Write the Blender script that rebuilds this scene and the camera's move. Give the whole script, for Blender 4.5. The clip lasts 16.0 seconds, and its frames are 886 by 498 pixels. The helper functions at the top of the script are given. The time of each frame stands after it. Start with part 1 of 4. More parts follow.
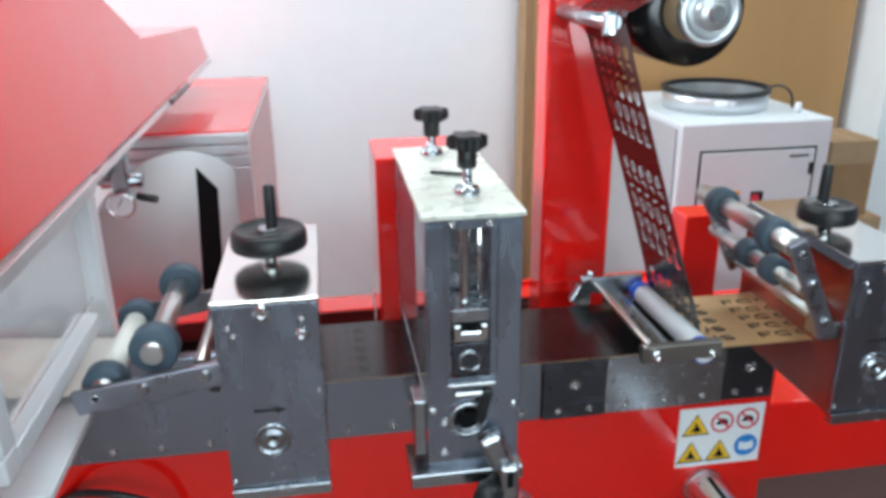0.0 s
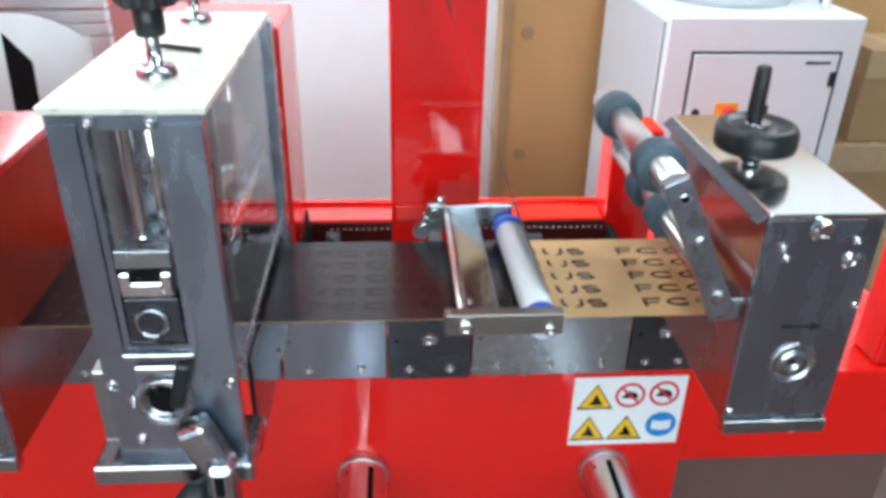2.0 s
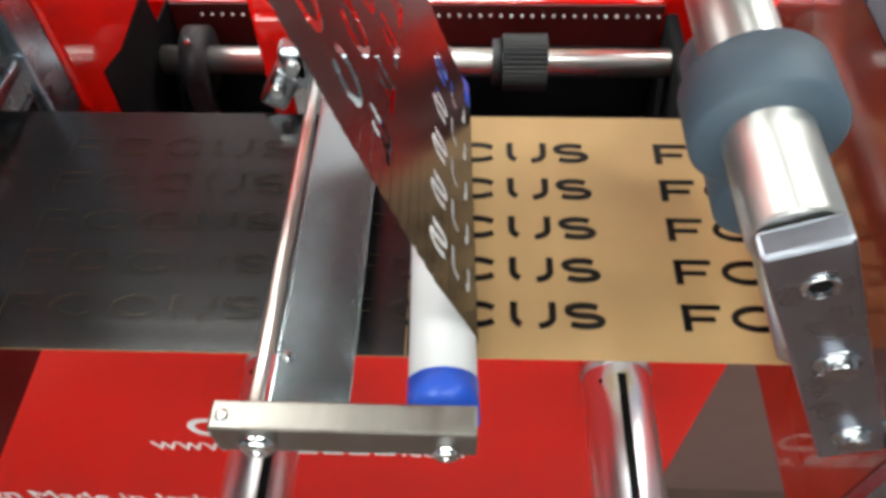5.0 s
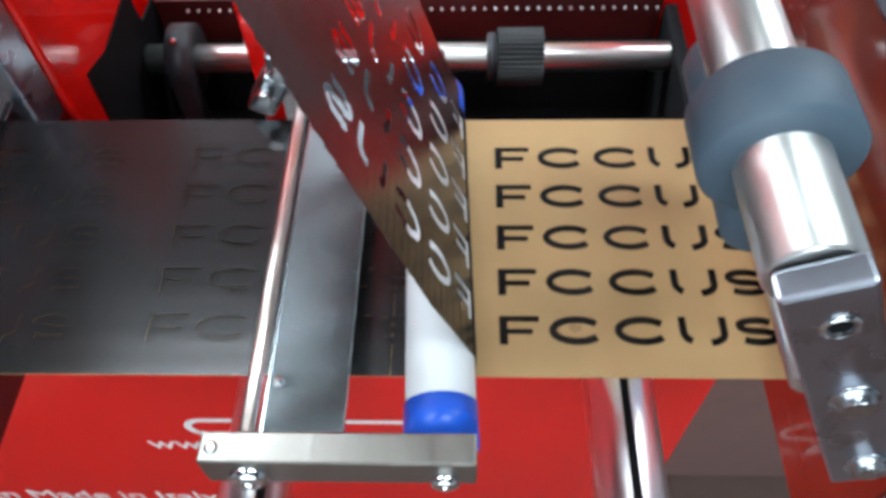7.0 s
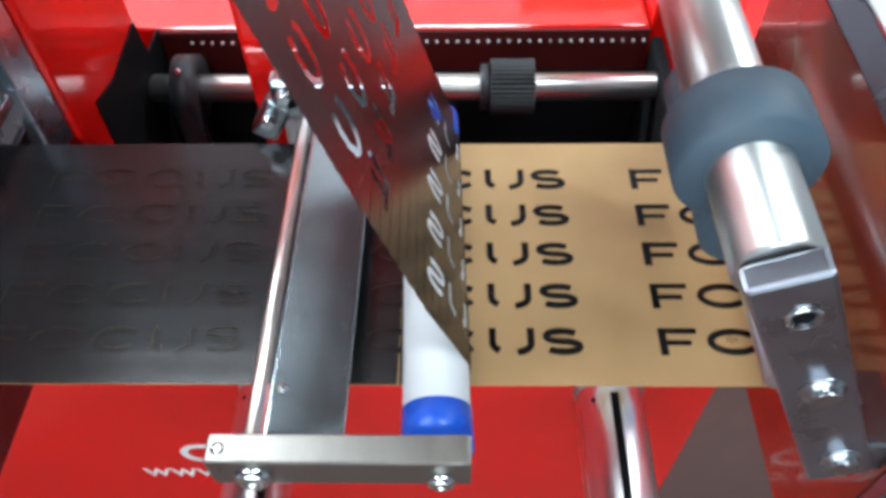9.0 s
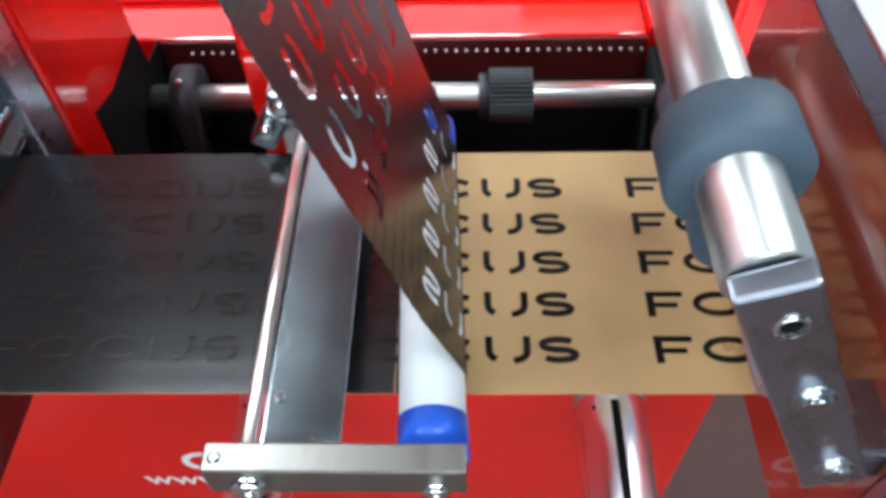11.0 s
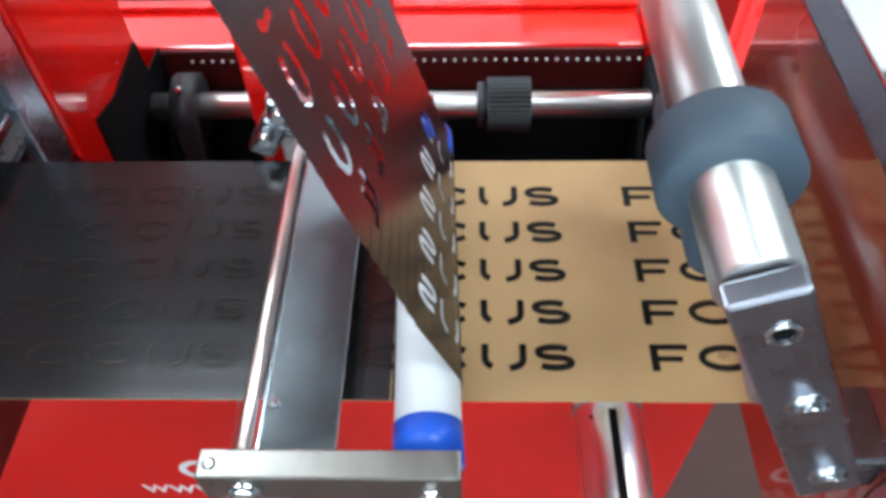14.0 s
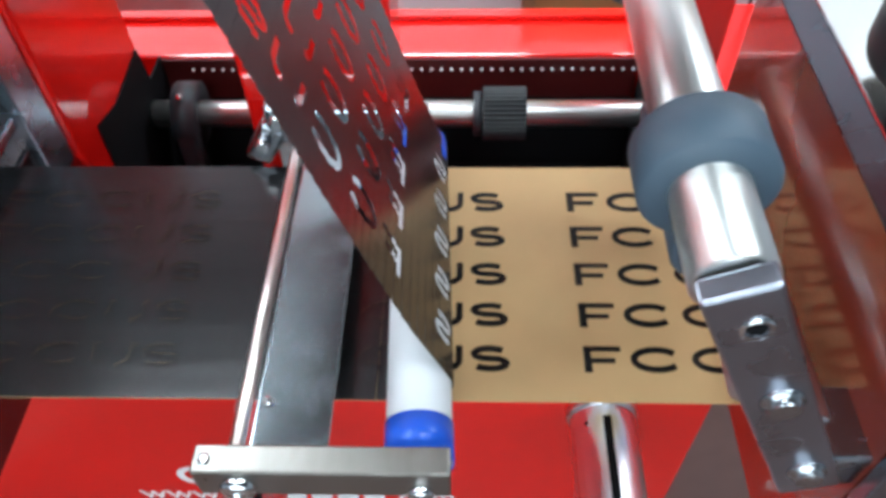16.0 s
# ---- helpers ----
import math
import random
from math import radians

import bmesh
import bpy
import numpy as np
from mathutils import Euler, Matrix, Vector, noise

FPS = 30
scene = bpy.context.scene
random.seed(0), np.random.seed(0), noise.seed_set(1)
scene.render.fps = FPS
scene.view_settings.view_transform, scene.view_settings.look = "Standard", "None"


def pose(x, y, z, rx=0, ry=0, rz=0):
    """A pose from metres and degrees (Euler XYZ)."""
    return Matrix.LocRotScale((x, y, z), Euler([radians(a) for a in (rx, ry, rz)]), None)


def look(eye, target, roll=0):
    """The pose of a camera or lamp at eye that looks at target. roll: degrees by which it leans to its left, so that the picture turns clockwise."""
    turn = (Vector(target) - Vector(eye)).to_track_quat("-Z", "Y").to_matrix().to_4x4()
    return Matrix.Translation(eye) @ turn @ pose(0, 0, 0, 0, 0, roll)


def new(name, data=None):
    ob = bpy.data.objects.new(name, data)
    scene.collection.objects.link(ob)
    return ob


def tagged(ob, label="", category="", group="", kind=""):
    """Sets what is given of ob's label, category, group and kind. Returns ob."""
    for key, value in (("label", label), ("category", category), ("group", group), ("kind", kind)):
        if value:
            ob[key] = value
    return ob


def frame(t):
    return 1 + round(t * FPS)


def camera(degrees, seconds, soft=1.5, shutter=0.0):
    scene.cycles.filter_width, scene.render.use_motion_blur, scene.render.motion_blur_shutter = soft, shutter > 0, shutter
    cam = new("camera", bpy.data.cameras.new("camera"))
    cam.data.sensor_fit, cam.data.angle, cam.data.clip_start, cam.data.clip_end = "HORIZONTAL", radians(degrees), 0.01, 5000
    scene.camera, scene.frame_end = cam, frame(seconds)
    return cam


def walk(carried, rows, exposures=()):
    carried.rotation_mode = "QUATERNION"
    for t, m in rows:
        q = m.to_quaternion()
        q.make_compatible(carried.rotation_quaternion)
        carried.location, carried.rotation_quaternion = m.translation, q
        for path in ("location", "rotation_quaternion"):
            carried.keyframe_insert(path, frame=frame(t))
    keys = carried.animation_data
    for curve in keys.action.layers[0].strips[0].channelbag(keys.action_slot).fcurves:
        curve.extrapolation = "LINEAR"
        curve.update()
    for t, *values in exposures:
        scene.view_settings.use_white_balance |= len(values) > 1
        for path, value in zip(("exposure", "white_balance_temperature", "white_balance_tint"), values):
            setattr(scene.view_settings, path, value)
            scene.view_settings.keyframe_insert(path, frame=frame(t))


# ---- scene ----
cam = camera(59.4, 16.0, soft=3.8)
PATH = [
    (0, (0.0240, -0.0420, 1.5820), (0.2347, 1.3447, 1.0503), -0.70),
    (0.5, (0.0830, 0.0370, 1.5660), (0.3342, 1.4047, 1.0036), -1.50),
    (1, (0.1300, 0.0900, 1.5490), (0.4008, 1.4381, 0.9496), -1.40),
    (1.5, (0.2680, 0.1480, 1.5230), (0.4090, 1.4956, 0.8796), 0.70),
    (2, (0.3850, 0.2200, 1.4870), (0.4765, 1.5388, 0.7781), 1.10),
    (2.5, (0.4650, 0.3530, 1.4580), (0.5880, 1.6428, 0.7021), 1.80),
    (3, (0.5020, 0.4755, 1.4283), (0.5600, 1.6821, 0.5390), 0.47),
    (3.5, (0.5499, 0.5769, 1.4066), (0.4893, 1.7079, 0.4230), -0.35),
    (4, (0.5573, 0.6373, 1.3982), (0.4505, 1.6772, 0.3225), -1.50),
    (4.5, (0.5426, 0.6906, 1.3928), (0.4789, 1.6303, 0.2254), -2.16),
    (4.7, (0.5427, 0.7006, 1.3908), (0.4914, 1.6056, 0.1957), -1.64),
    (7, (0.5429, 0.7332, 1.3882), (0.4978, 1.5945, 0.1609), -2.37),
    (7.5, (0.5399, 0.7262, 1.3903), (0.4951, 1.6031, 0.1741), -2.08),
    (8, (0.5409, 0.7182, 1.3944), (0.5002, 1.6132, 0.1914), -2.09),
    (8.5, (0.5418, 0.7152, 1.3965), (0.5089, 1.6191, 0.1999), -1.60),
    (9, (0.5428, 0.7132, 1.3976), (0.5086, 1.6289, 0.2100), -1.72),
    (9.5, (0.5438, 0.7122, 1.3987), (0.5067, 1.6341, 0.2160), -1.93),
    (12, (0.5476, 0.7131, 1.4002), (0.5056, 1.6447, 0.2253), -2.29),
    (12.5, (0.5475, 0.7111, 1.4003), (0.5042, 1.6479, 0.2296), -2.30),
    (13, (0.5475, 0.7101, 1.4004), (0.5080, 1.6484, 0.2308), -2.22),
    (13.5, (0.5485, 0.7101, 1.4005), (0.5113, 1.6504, 0.2324), -1.93),
    (14, (0.5485, 0.7111, 1.4005), (0.5083, 1.6514, 0.2325), -1.93),
    (14.5, (0.5495, 0.7111, 1.4015), (0.5055, 1.6525, 0.2345), -2.13),
    (15, (0.5495, 0.7091, 1.4025), (0.5055, 1.6523, 0.2369), -2.33),
    (15.5, (0.5515, 0.7061, 1.4035), (0.5061, 1.6554, 0.2430), -2.13),
    (16, (0.5535, 0.7021, 1.4045), (0.5112, 1.6592, 0.2503), -1.73),
]
walk(cam, [(t, look(eye, target, roll)) for t, eye, target, roll in PATH], [(0, -0.58, 5900, -3), (0.5, -0.64, 5900, -3), (1.0, -0.68, 5900, -3), (1.5, -0.4, 5900, -3), (2.4, -0.04, 5900, -3), (3.5, -0.05, 6600, 0), (4.7, -0.1, 6900, 0), (7, -0.06, 5900, -2), (16, -0.06, 5800, -2)])

# ---- light ----
world = bpy.data.worlds.new("world")
scene.world = world
world.use_nodes = True
world.node_tree.nodes["Background"].inputs[0].default_value = (0.75, 0.85, 1.0, 1)
world.node_tree.nodes["Background"].inputs[1].default_value = 0.03
scene.view_settings.exposure = 0.0


# ---- materials ----
def material(name, base, rough=0.5, metal=0.0, vary=0.0, grain=40.0, bump=0.0, stretch=(1, 1, 1), coat=0.0, rough_vary=0.0, spec=0.5):
    """A surface with two scales of variation in colour and gloss and a fine relief."""
    m = bpy.data.materials.new(name)
    m.use_nodes = True
    nt = m.node_tree
    b = nt.nodes["Principled BSDF"]
    b.inputs["Base Color"].default_value = (*base, 1)
    b.inputs["Roughness"].default_value = rough
    b.inputs["Metallic"].default_value = metal
    b.inputs["Coat Weight"].default_value = coat
    b.inputs["Coat Roughness"].default_value = 0.03
    b.inputs["Specular IOR Level"].default_value = spec
    co = nt.nodes.new("ShaderNodeTexCoord")
    mp = nt.nodes.new("ShaderNodeMapping")
    mp.inputs["Scale"].default_value = stretch
    nt.links.new(co.outputs["Object"], mp.inputs["Vector"])
    fine = nt.nodes.new("ShaderNodeTexNoise")
    fine.inputs["Scale"].default_value = grain
    fine.inputs["Detail"].default_value = 6
    nt.links.new(mp.outputs[0], fine.inputs["Vector"])
    big = nt.nodes.new("ShaderNodeTexNoise")
    big.inputs["Scale"].default_value = grain / 9
    big.inputs["Detail"].default_value = 3
    nt.links.new(mp.outputs[0], big.inputs["Vector"])
    add = nt.nodes.new("ShaderNodeMath")
    add.operation = "ADD"
    nt.links.new(fine.outputs["Fac"], add.inputs[0])
    nt.links.new(big.outputs["Fac"], add.inputs[1])
    if vary:
        r = nt.nodes.new("ShaderNodeMapRange")
        r.inputs["From Min"].default_value, r.inputs["From Max"].default_value = 0.6, 1.4
        nt.links.new(add.outputs[0], r.inputs["Value"])
        mix = nt.nodes.new("ShaderNodeMix")
        mix.data_type = "RGBA"
        mix.inputs["A"].default_value = (*[c * (1 - vary) for c in base], 1)
        mix.inputs["B"].default_value = (*[min(1, c * (1 + vary)) for c in base], 1)
        nt.links.new(r.outputs[0], mix.inputs["Factor"])
        nt.links.new(mix.outputs["Result"], b.inputs["Base Color"])
    if rough_vary:
        r = nt.nodes.new("ShaderNodeMapRange")
        r.inputs["From Min"].default_value, r.inputs["From Max"].default_value = 0.6, 1.4
        r.inputs["To Min"].default_value, r.inputs["To Max"].default_value = max(0.02, rough - rough_vary), rough + rough_vary
        nt.links.new(add.outputs[0], r.inputs["Value"])
        nt.links.new(r.outputs[0], b.inputs["Roughness"])
    if bump:
        bp = nt.nodes.new("ShaderNodeBump")
        bp.inputs["Strength"].default_value = bump
        bp.inputs["Distance"].default_value = 0.002
        nt.links.new(add.outputs[0], bp.inputs["Height"])
        nt.links.new(bp.outputs[0], b.inputs["Normal"])
    return m


def glowing(name, colour, strength):
    m = bpy.data.materials.new(name)
    m.use_nodes = True
    b = m.node_tree.nodes["Principled BSDF"]
    b.inputs["Base Color"].default_value = (*colour, 1)
    b.inputs["Emission Color"].default_value = (*colour, 1)
    b.inputs["Emission Strength"].default_value = strength
    return m


def clear(name, tint=(1, 1, 1), rough=0.02):
    m = bpy.data.materials.new(name)
    m.use_nodes = True
    b = m.node_tree.nodes["Principled BSDF"]
    b.inputs["Base Color"].default_value = (*tint, 1)
    b.inputs["Transmission Weight"].default_value = 1
    b.inputs["Roughness"].default_value = rough
    b.inputs["IOR"].default_value = 1.12
    return m


RED = material("red_paint", (0.74, 0.0045, 0.003), 0.36, 0, 0.05, 60, 0.008, coat=1.0, rough_vary=0.05, spec=0.08)
RED.node_tree.nodes["Principled BSDF"].inputs["Coat IOR"].default_value = 1.72
RED.node_tree.nodes["Principled BSDF"].inputs["Coat Roughness"].default_value = 0.07
SIDE = material("dark_red_gloss", (0.27, 0.03, 0.014), 0.24, 0, 0.1, 30, 0.01, coat=0.8)
STEEL = material("brushed_steel", (0.33, 0.365, 0.44), 0.24, 1.0, 0.08, 34, 0.012, (1, 1, 0.35), rough_vary=0.09)
DARKSTEEL = material("dark_steel", (0.10, 0.105, 0.125), 0.26, 0.9, 0.16, 40, 0.015, (0.4, 1, 1), rough_vary=0.10)
LOWSIDE = material("dark_gloss_plate", (0.10, 0.095, 0.10), 0.14, 0.85, 0.15, 30, 0.01, rough_vary=0.05)
ZINC = material("zinc_plate", (0.42, 0.44, 0.47), 0.24, 1.0, 0.12, 45, 0.015, (1, 3, 1), rough_vary=0.08)
TUBE = material("satin_tube", (0.70, 0.69, 0.67), 0.33, 1.0, 0.05, 120, 0.003, (1, 0.06, 1), rough_vary=0.05)
PLATE = material("smooth_zinc", (0.60, 0.67, 0.70), 0.21, 1.0, 0.03, 14, 0.0)
SLEEVE = material("satin_aluminium", (0.74, 0.73, 0.76), 0.30, 1.0, 0.05, 120, 0.004, (1, 0.06, 1), rough_vary=0.05)
CHROME = material("polished_steel", (0.72, 0.73, 0.74), 0.12, 1.0, 0.05, 80, 0.01, (1, 6, 1), rough_vary=0.05)
MIRROR = material("polished_plate", (0.80, 0.80, 0.78), 0.15, 1.0, 0.04, 30, 0.004, rough_vary=0.05)
CREAM = material("cream_plate", (0.80, 0.82, 0.72), 0.30, 0.25, 0.05, 40, 0.02, rough_vary=0.08)
BLACK = material("black_plastic", (0.012, 0.013, 0.015), 0.38, 0, 0.3, 90, 0.05, rough_vary=0.1)
# Near black for holes, slots and places in deep shade.
VOID = material("black_void", (0.006, 0.006, 0.007), 0.7, 0, 0.3, 30, 0.05, spec=0.1)
RUBBER = material("grey_rubber", (0.058, 0.086, 0.118), 0.55, 0, 0.12, 70, 0.08, rough_vary=0.08)
ARM = material("grey_arm", (0.34, 0.355, 0.41), 0.30, 1.0, 0.12, 50, 0.02, rough_vary=0.1)
ARMDARK = material("dark_grey_iron", (0.035, 0.036, 0.042), 0.45, 0.3, 0.2, 60, 0.03)
REARSTEEL = material("blue_satin_steel", (0.42, 0.50, 0.60), 0.24, 0.95, 0.10, 30, 0.01, rough_vary=0.09)
WHITE = material("white_plastic", (0.68, 0.68, 0.70), 0.42, 0, 0.03, 60, 0.02)
BLUE = material("blue_tape", (0.02, 0.10, 0.62), 0.3, 0, 0.1, 60, 0.03)
KRAFT = material("gold_kraft", (0.62, 0.40, 0.19), 0.32, 0.25, 0.07, 40, 0.03, rough_vary=0.06)
INK = material("dark_ink", (0.050, 0.045, 0.043), 0.24, 0.85, 0.25, 160, 0.05, rough_vary=0.1)
BAR = material("dull_steel_bar", (0.27, 0.25, 0.23), 0.36, 1.0, 0.12, 60, 0.02, (4, 1, 1), rough_vary=0.1)
FILM = material("black_film", (0.066, 0.063, 0.065), 0.23, 0.9, 0.12, 110, 0.06, (0.02, 1, 0.02), rough_vary=0.03)
# Greys of the unseen walls and ceiling, set dark to hold reflections down.
DIM = material("dim_unseen_wall", (0.30, 0.32, 0.35), 0.8, 0, 0.1, 6, 0.04)
ROOF = material("dark_unseen_ceiling", (0.07, 0.075, 0.085), 0.8, 0, 0.15, 6, 0.04)
WALL = material("white_wall", (0.86, 0.87, 0.89), 0.75, 0, 0.03, 12, 0.04)
TAN = material("tan_board", (0.44, 0.25, 0.10), 0.6, 0, 0.08, 8, 0.05, (1, 1, 0.3))
CARTON = material("carton", (0.30, 0.18, 0.09), 0.75, 0, 0.15, 14, 0.08)
CABINET = material("grey_white_paint", (0.64, 0.66, 0.69), 0.45, 0, 0.02, 30, 0.03)
GLARERED = material("red_gloss_panel", (0.36, 0.010, 0.008), 0.3, 0, 0.08, 20, 0.01, coat=0.4, spec=0.2)
# Red darkened to carry the shade on the beam front and in the bore.
SHADERED = material("shaded_red", (0.07, 0.006, 0.006), 0.45, 0, 0.15, 30, 0.02)
REELGREY = material("grey_reel", (0.52, 0.52, 0.53), 0.5, 0, 0.06, 14, 0.03)
CABSIDE = material("side_grey", (0.42, 0.42, 0.44), 0.5, 0, 0.03, 30, 0.03)
BROWN = material("brown_panel", (0.15, 0.085, 0.075), 0.5, 0, 0.1, 20, 0.03)
FLOOR = material("brown_floor", (0.115, 0.068, 0.055), 0.45, 0, 0.2, 10, 0.05)
PAPER = material("white_paper", (0.82, 0.80, 0.74), 0.55, 0, 0.03, 30, 0.02)
CORE = material("cardboard_core", (0.38, 0.26, 0.15), 0.7, 0, 0.1, 40, 0.05)
ALU = material("aluminium_profile", (0.72, 0.74, 0.76), 0.32, 0.8, 0.06, 60, 0.02, (1, 6, 1))
# Steel with the reflection of the red paint put into its warm colour.
WARMSTEEL = material("red_tinted_steel", (0.80, 0.68, 0.63), 0.30, 1.0, 0.1, 60, 0.02)
SIGNWHITE = material("sign_white", (0.85, 0.85, 0.86), 0.35, 0, 0.02, 60, 0)
YELLOW = material("sign_yellow", (0.85, 0.50, 0.02), 0.4, 0, 0.03, 60, 0)
SIGNRED = material("sign_red", (0.60, 0.02, 0.05), 0.4, 0, 0.03, 60, 0)
SIGNBLUE = material("sign_blue", (0.03, 0.22, 0.62), 0.4, 0, 0.03, 60, 0)
LETTERING = material("white_lettering", (0.85, 0.84, 0.84), 0.35, 0, 0.02, 60, 0)
ORANGE = material("orange_switch", (0.80, 0.28, 0.02), 0.4)
GLASS = clear("clear_glass", (0.97, 0.99, 0.98))
LAMP = glowing("lamp_panel", (0.94, 0.97, 1.0), 6.0)
PANEGLOW = glowing("added_pane_glow", (0.90, 0.95, 1.0), 1.5)


# ---- building ----
def origin(ob):
    v = Vector((0, 0, 0))
    while ob is not None:
        v += ob.matrix_basis.translation
        ob = ob.parent
    return v


def thing(name, at, label, category, group="", kind=""):
    ob = new(name)
    ob.empty_display_size = 0.05
    ob.location = at
    return tagged(ob, label, category, group, kind)


def part(name, bm, mat, parent=None, label="", kind=""):
    """Links a bmesh, drawn in world metres, as one mesh under a thing or a part."""
    me = bpy.data.meshes.new(name)
    if parent is not None:
        bmesh.ops.translate(bm, verts=bm.verts, vec=-origin(parent))
    bm.to_mesh(me)
    bm.free()
    me.materials.append(mat)
    ob = new(name, me)
    ob.parent = parent
    return tagged(ob, label, "", "", kind)


def box(x0, x1, y0, y1, z0, z1, bevel=0.001, turn=None, seg=2):
    bm = bmesh.new()
    bmesh.ops.create_cube(bm, size=1)
    c = Vector(((x0 + x1) / 2, (y0 + y1) / 2, (z0 + z1) / 2))
    bmesh.ops.scale(bm, verts=bm.verts, vec=(abs(x1 - x0), abs(y1 - y0), abs(z1 - z0)))
    if bevel:
        bmesh.ops.bevel(bm, geom=bm.edges[:], offset=bevel, segments=seg, affect="EDGES", profile=0.5)
    if turn is not None:
        bmesh.ops.transform(bm, matrix=turn, verts=bm.verts)
    bmesh.ops.translate(bm, verts=bm.verts, vec=c)
    return bm


def join(*bms):
    out = bmesh.new()
    for b in bms:
        me = bpy.data.meshes.new("join")
        b.to_mesh(me)
        b.free()
        out.from_mesh(me)
        bpy.data.meshes.remove(me)
    return out


def lathe(p0, p1, profile, seg=40):
    """A turned solid on the axis from p0 to p1; profile: distance along the axis and radius, end to end."""
    p0, p1 = Vector(p0), Vector(p1)
    q = (p1 - p0).to_track_quat("Z", "Y").to_matrix()
    bm = bmesh.new()
    rings = []
    for d, r in profile:
        rings.append([bm.verts.new(p0 + q @ Vector((r * math.cos(a), r * math.sin(a), d))) for a in [2 * math.pi * k / seg for k in range(seg)]])
    for a, b in zip(rings, rings[1:]):
        for k in range(seg):
            f = bm.faces.new((a[k], a[(k + 1) % seg], b[(k + 1) % seg], b[k]))
            f.smooth = True
    bm.faces.new(rings[0][::-1])
    bm.faces.new(rings[-1])
    for ring in (rings[0], rings[-1]):
        for k in range(seg):
            e = bm.edges.get((ring[k], ring[(k + 1) % seg]))
            e.smooth = False
    bmesh.ops.recalc_face_normals(bm, faces=bm.faces)
    return bm


def rod(p0, p1, r, bevel=0.0012, seg=32):
    n = (Vector(p1) - Vector(p0)).length
    b = min(bevel, n / 3, r / 3)
    return lathe(p0, p1, [(0, r - b), (b, r), (n - b, r), (n, r - b)], seg)


def tube(p0, p1, r, inner, seg=32):
    """A hollow cylinder with both its ends open."""
    n = (Vector(p1) - Vector(p0)).length
    bm = lathe(p0, p1, [(0, inner), (0, r), (n, r), (n, inner)], seg)
    caps = [f for f in bm.faces if len(f.verts) > 4]
    bmesh.ops.delete(bm, geom=caps, context="FACES_ONLY")
    bm.verts.ensure_lookup_table()
    for k in range(seg):
        f = bm.faces.new((bm.verts[k], bm.verts[3 * seg + k], bm.verts[3 * seg + (k + 1) % seg], bm.verts[(k + 1) % seg]))
        f.smooth = True
    bmesh.ops.recalc_face_normals(bm, faces=bm.faces)
    return bm


def screw(x, y, z, r=0.004, toward=(0, -1, 0), h=0.003):
    """A low socket screw head with a washer."""
    d = Vector(toward)
    p = Vector((x, y, z))
    return join(lathe(p, p + d * h, [(0, r * 1.5), (h * 0.3, r * 1.5), (h * 0.3, r), (h * 0.9, r), (h, r * 0.85), (h, r * 0.45), (h * 0.6, r * 0.4)], 14))


def wire(points, r, name, mat, parent=None, label=""):
    cu = bpy.data.curves.new(name, "CURVE")
    cu.dimensions, cu.bevel_depth, cu.bevel_resolution, cu.resolution_u = "3D", r, 3, 8
    sp = cu.splines.new("BEZIER")
    sp.bezier_points.add(len(points) - 1)
    o = origin(parent)
    for bp, p in zip(sp.bezier_points, points):
        bp.co = Vector(p) - o
        bp.handle_left_type = bp.handle_right_type = "AUTO"
    tmp = bpy.data.objects.new("tmp", cu)
    me = bpy.data.meshes.new_from_object(tmp)
    bpy.data.objects.remove(tmp)
    me.name = name
    me.materials.append(mat)
    for f in me.polygons:
        f.use_smooth = True
    ob = new(name, me)
    ob.parent = parent
    return tagged(ob, label)


def flat(loops, thick, name):
    """A filled plate in the plane of x and y, with holes where loops lie in loops."""
    cu = bpy.data.curves.new(name, "CURVE")
    cu.dimensions, cu.fill_mode, cu.extrude = "2D", "BOTH", thick / 2
    for loop in loops:
        sp = cu.splines.new("POLY")
        sp.points.add(len(loop) - 1)
        sp.use_cyclic_u = True
        for p, (x, y) in zip(sp.points, loop):
            p.co = (x, y, 0, 1)
    tmp = bpy.data.objects.new("tmp", cu)
    me = bpy.data.meshes.new_from_object(tmp)
    bpy.data.objects.remove(tmp)
    bpy.data.curves.remove(cu)
    me.name = name
    return me


def flat_bm(loops, thick, m):
    me = flat(loops, thick, "plate")
    bm = bmesh.new()
    bm.from_mesh(me)
    bpy.data.meshes.remove(me)
    bmesh.ops.transform(bm, matrix=m, verts=bm.verts)
    return bm


def lettering(text, height, m, thick=0.0004):
    """Built-in letters as a thin mesh; the left foot of the line at the pose m."""
    cu = bpy.data.curves.new("text", "FONT")
    cu.body, cu.size, cu.extrude, cu.resolution_u = text, height / 0.7, thick, 3
    tmp = bpy.data.objects.new("tmp", cu)
    me = bpy.data.meshes.new_from_object(tmp)
    bpy.data.objects.remove(tmp)
    bpy.data.curves.remove(cu)
    bm = bmesh.new()
    bm.from_mesh(me)
    bpy.data.meshes.remove(me)
    bmesh.ops.transform(bm, matrix=m, verts=bm.verts)
    return bm


UP = pose(0, 0, 0, 90, 0, 0)  # lays the plane of x and y upright, facing -y


# ---- room ----
GROUND = -0.15
tagged(part("floor", box(-3.6, 4.2, -3.6, 2.9, GROUND - 0.1, GROUND, 0), FLOOR), "brown workshop floor, smooth and dim", "floor", kind="structure")
# Unseen ceiling, added dark so that film and plates mirror little light.
tagged(part("ceiling", box(-3.6, 4.2, -3.6, 2.9, 3.0, 3.1, 0), ROOF), "unseen dark grey ceiling, added to keep reflections dark", "ceiling", kind="structure")
tagged(part("wall_north", box(-3.6, 4.2, 2.75, 2.9, GROUND, 3.0, 0), WALL), "plain white painted wall behind the machine", "wall", kind="structure")
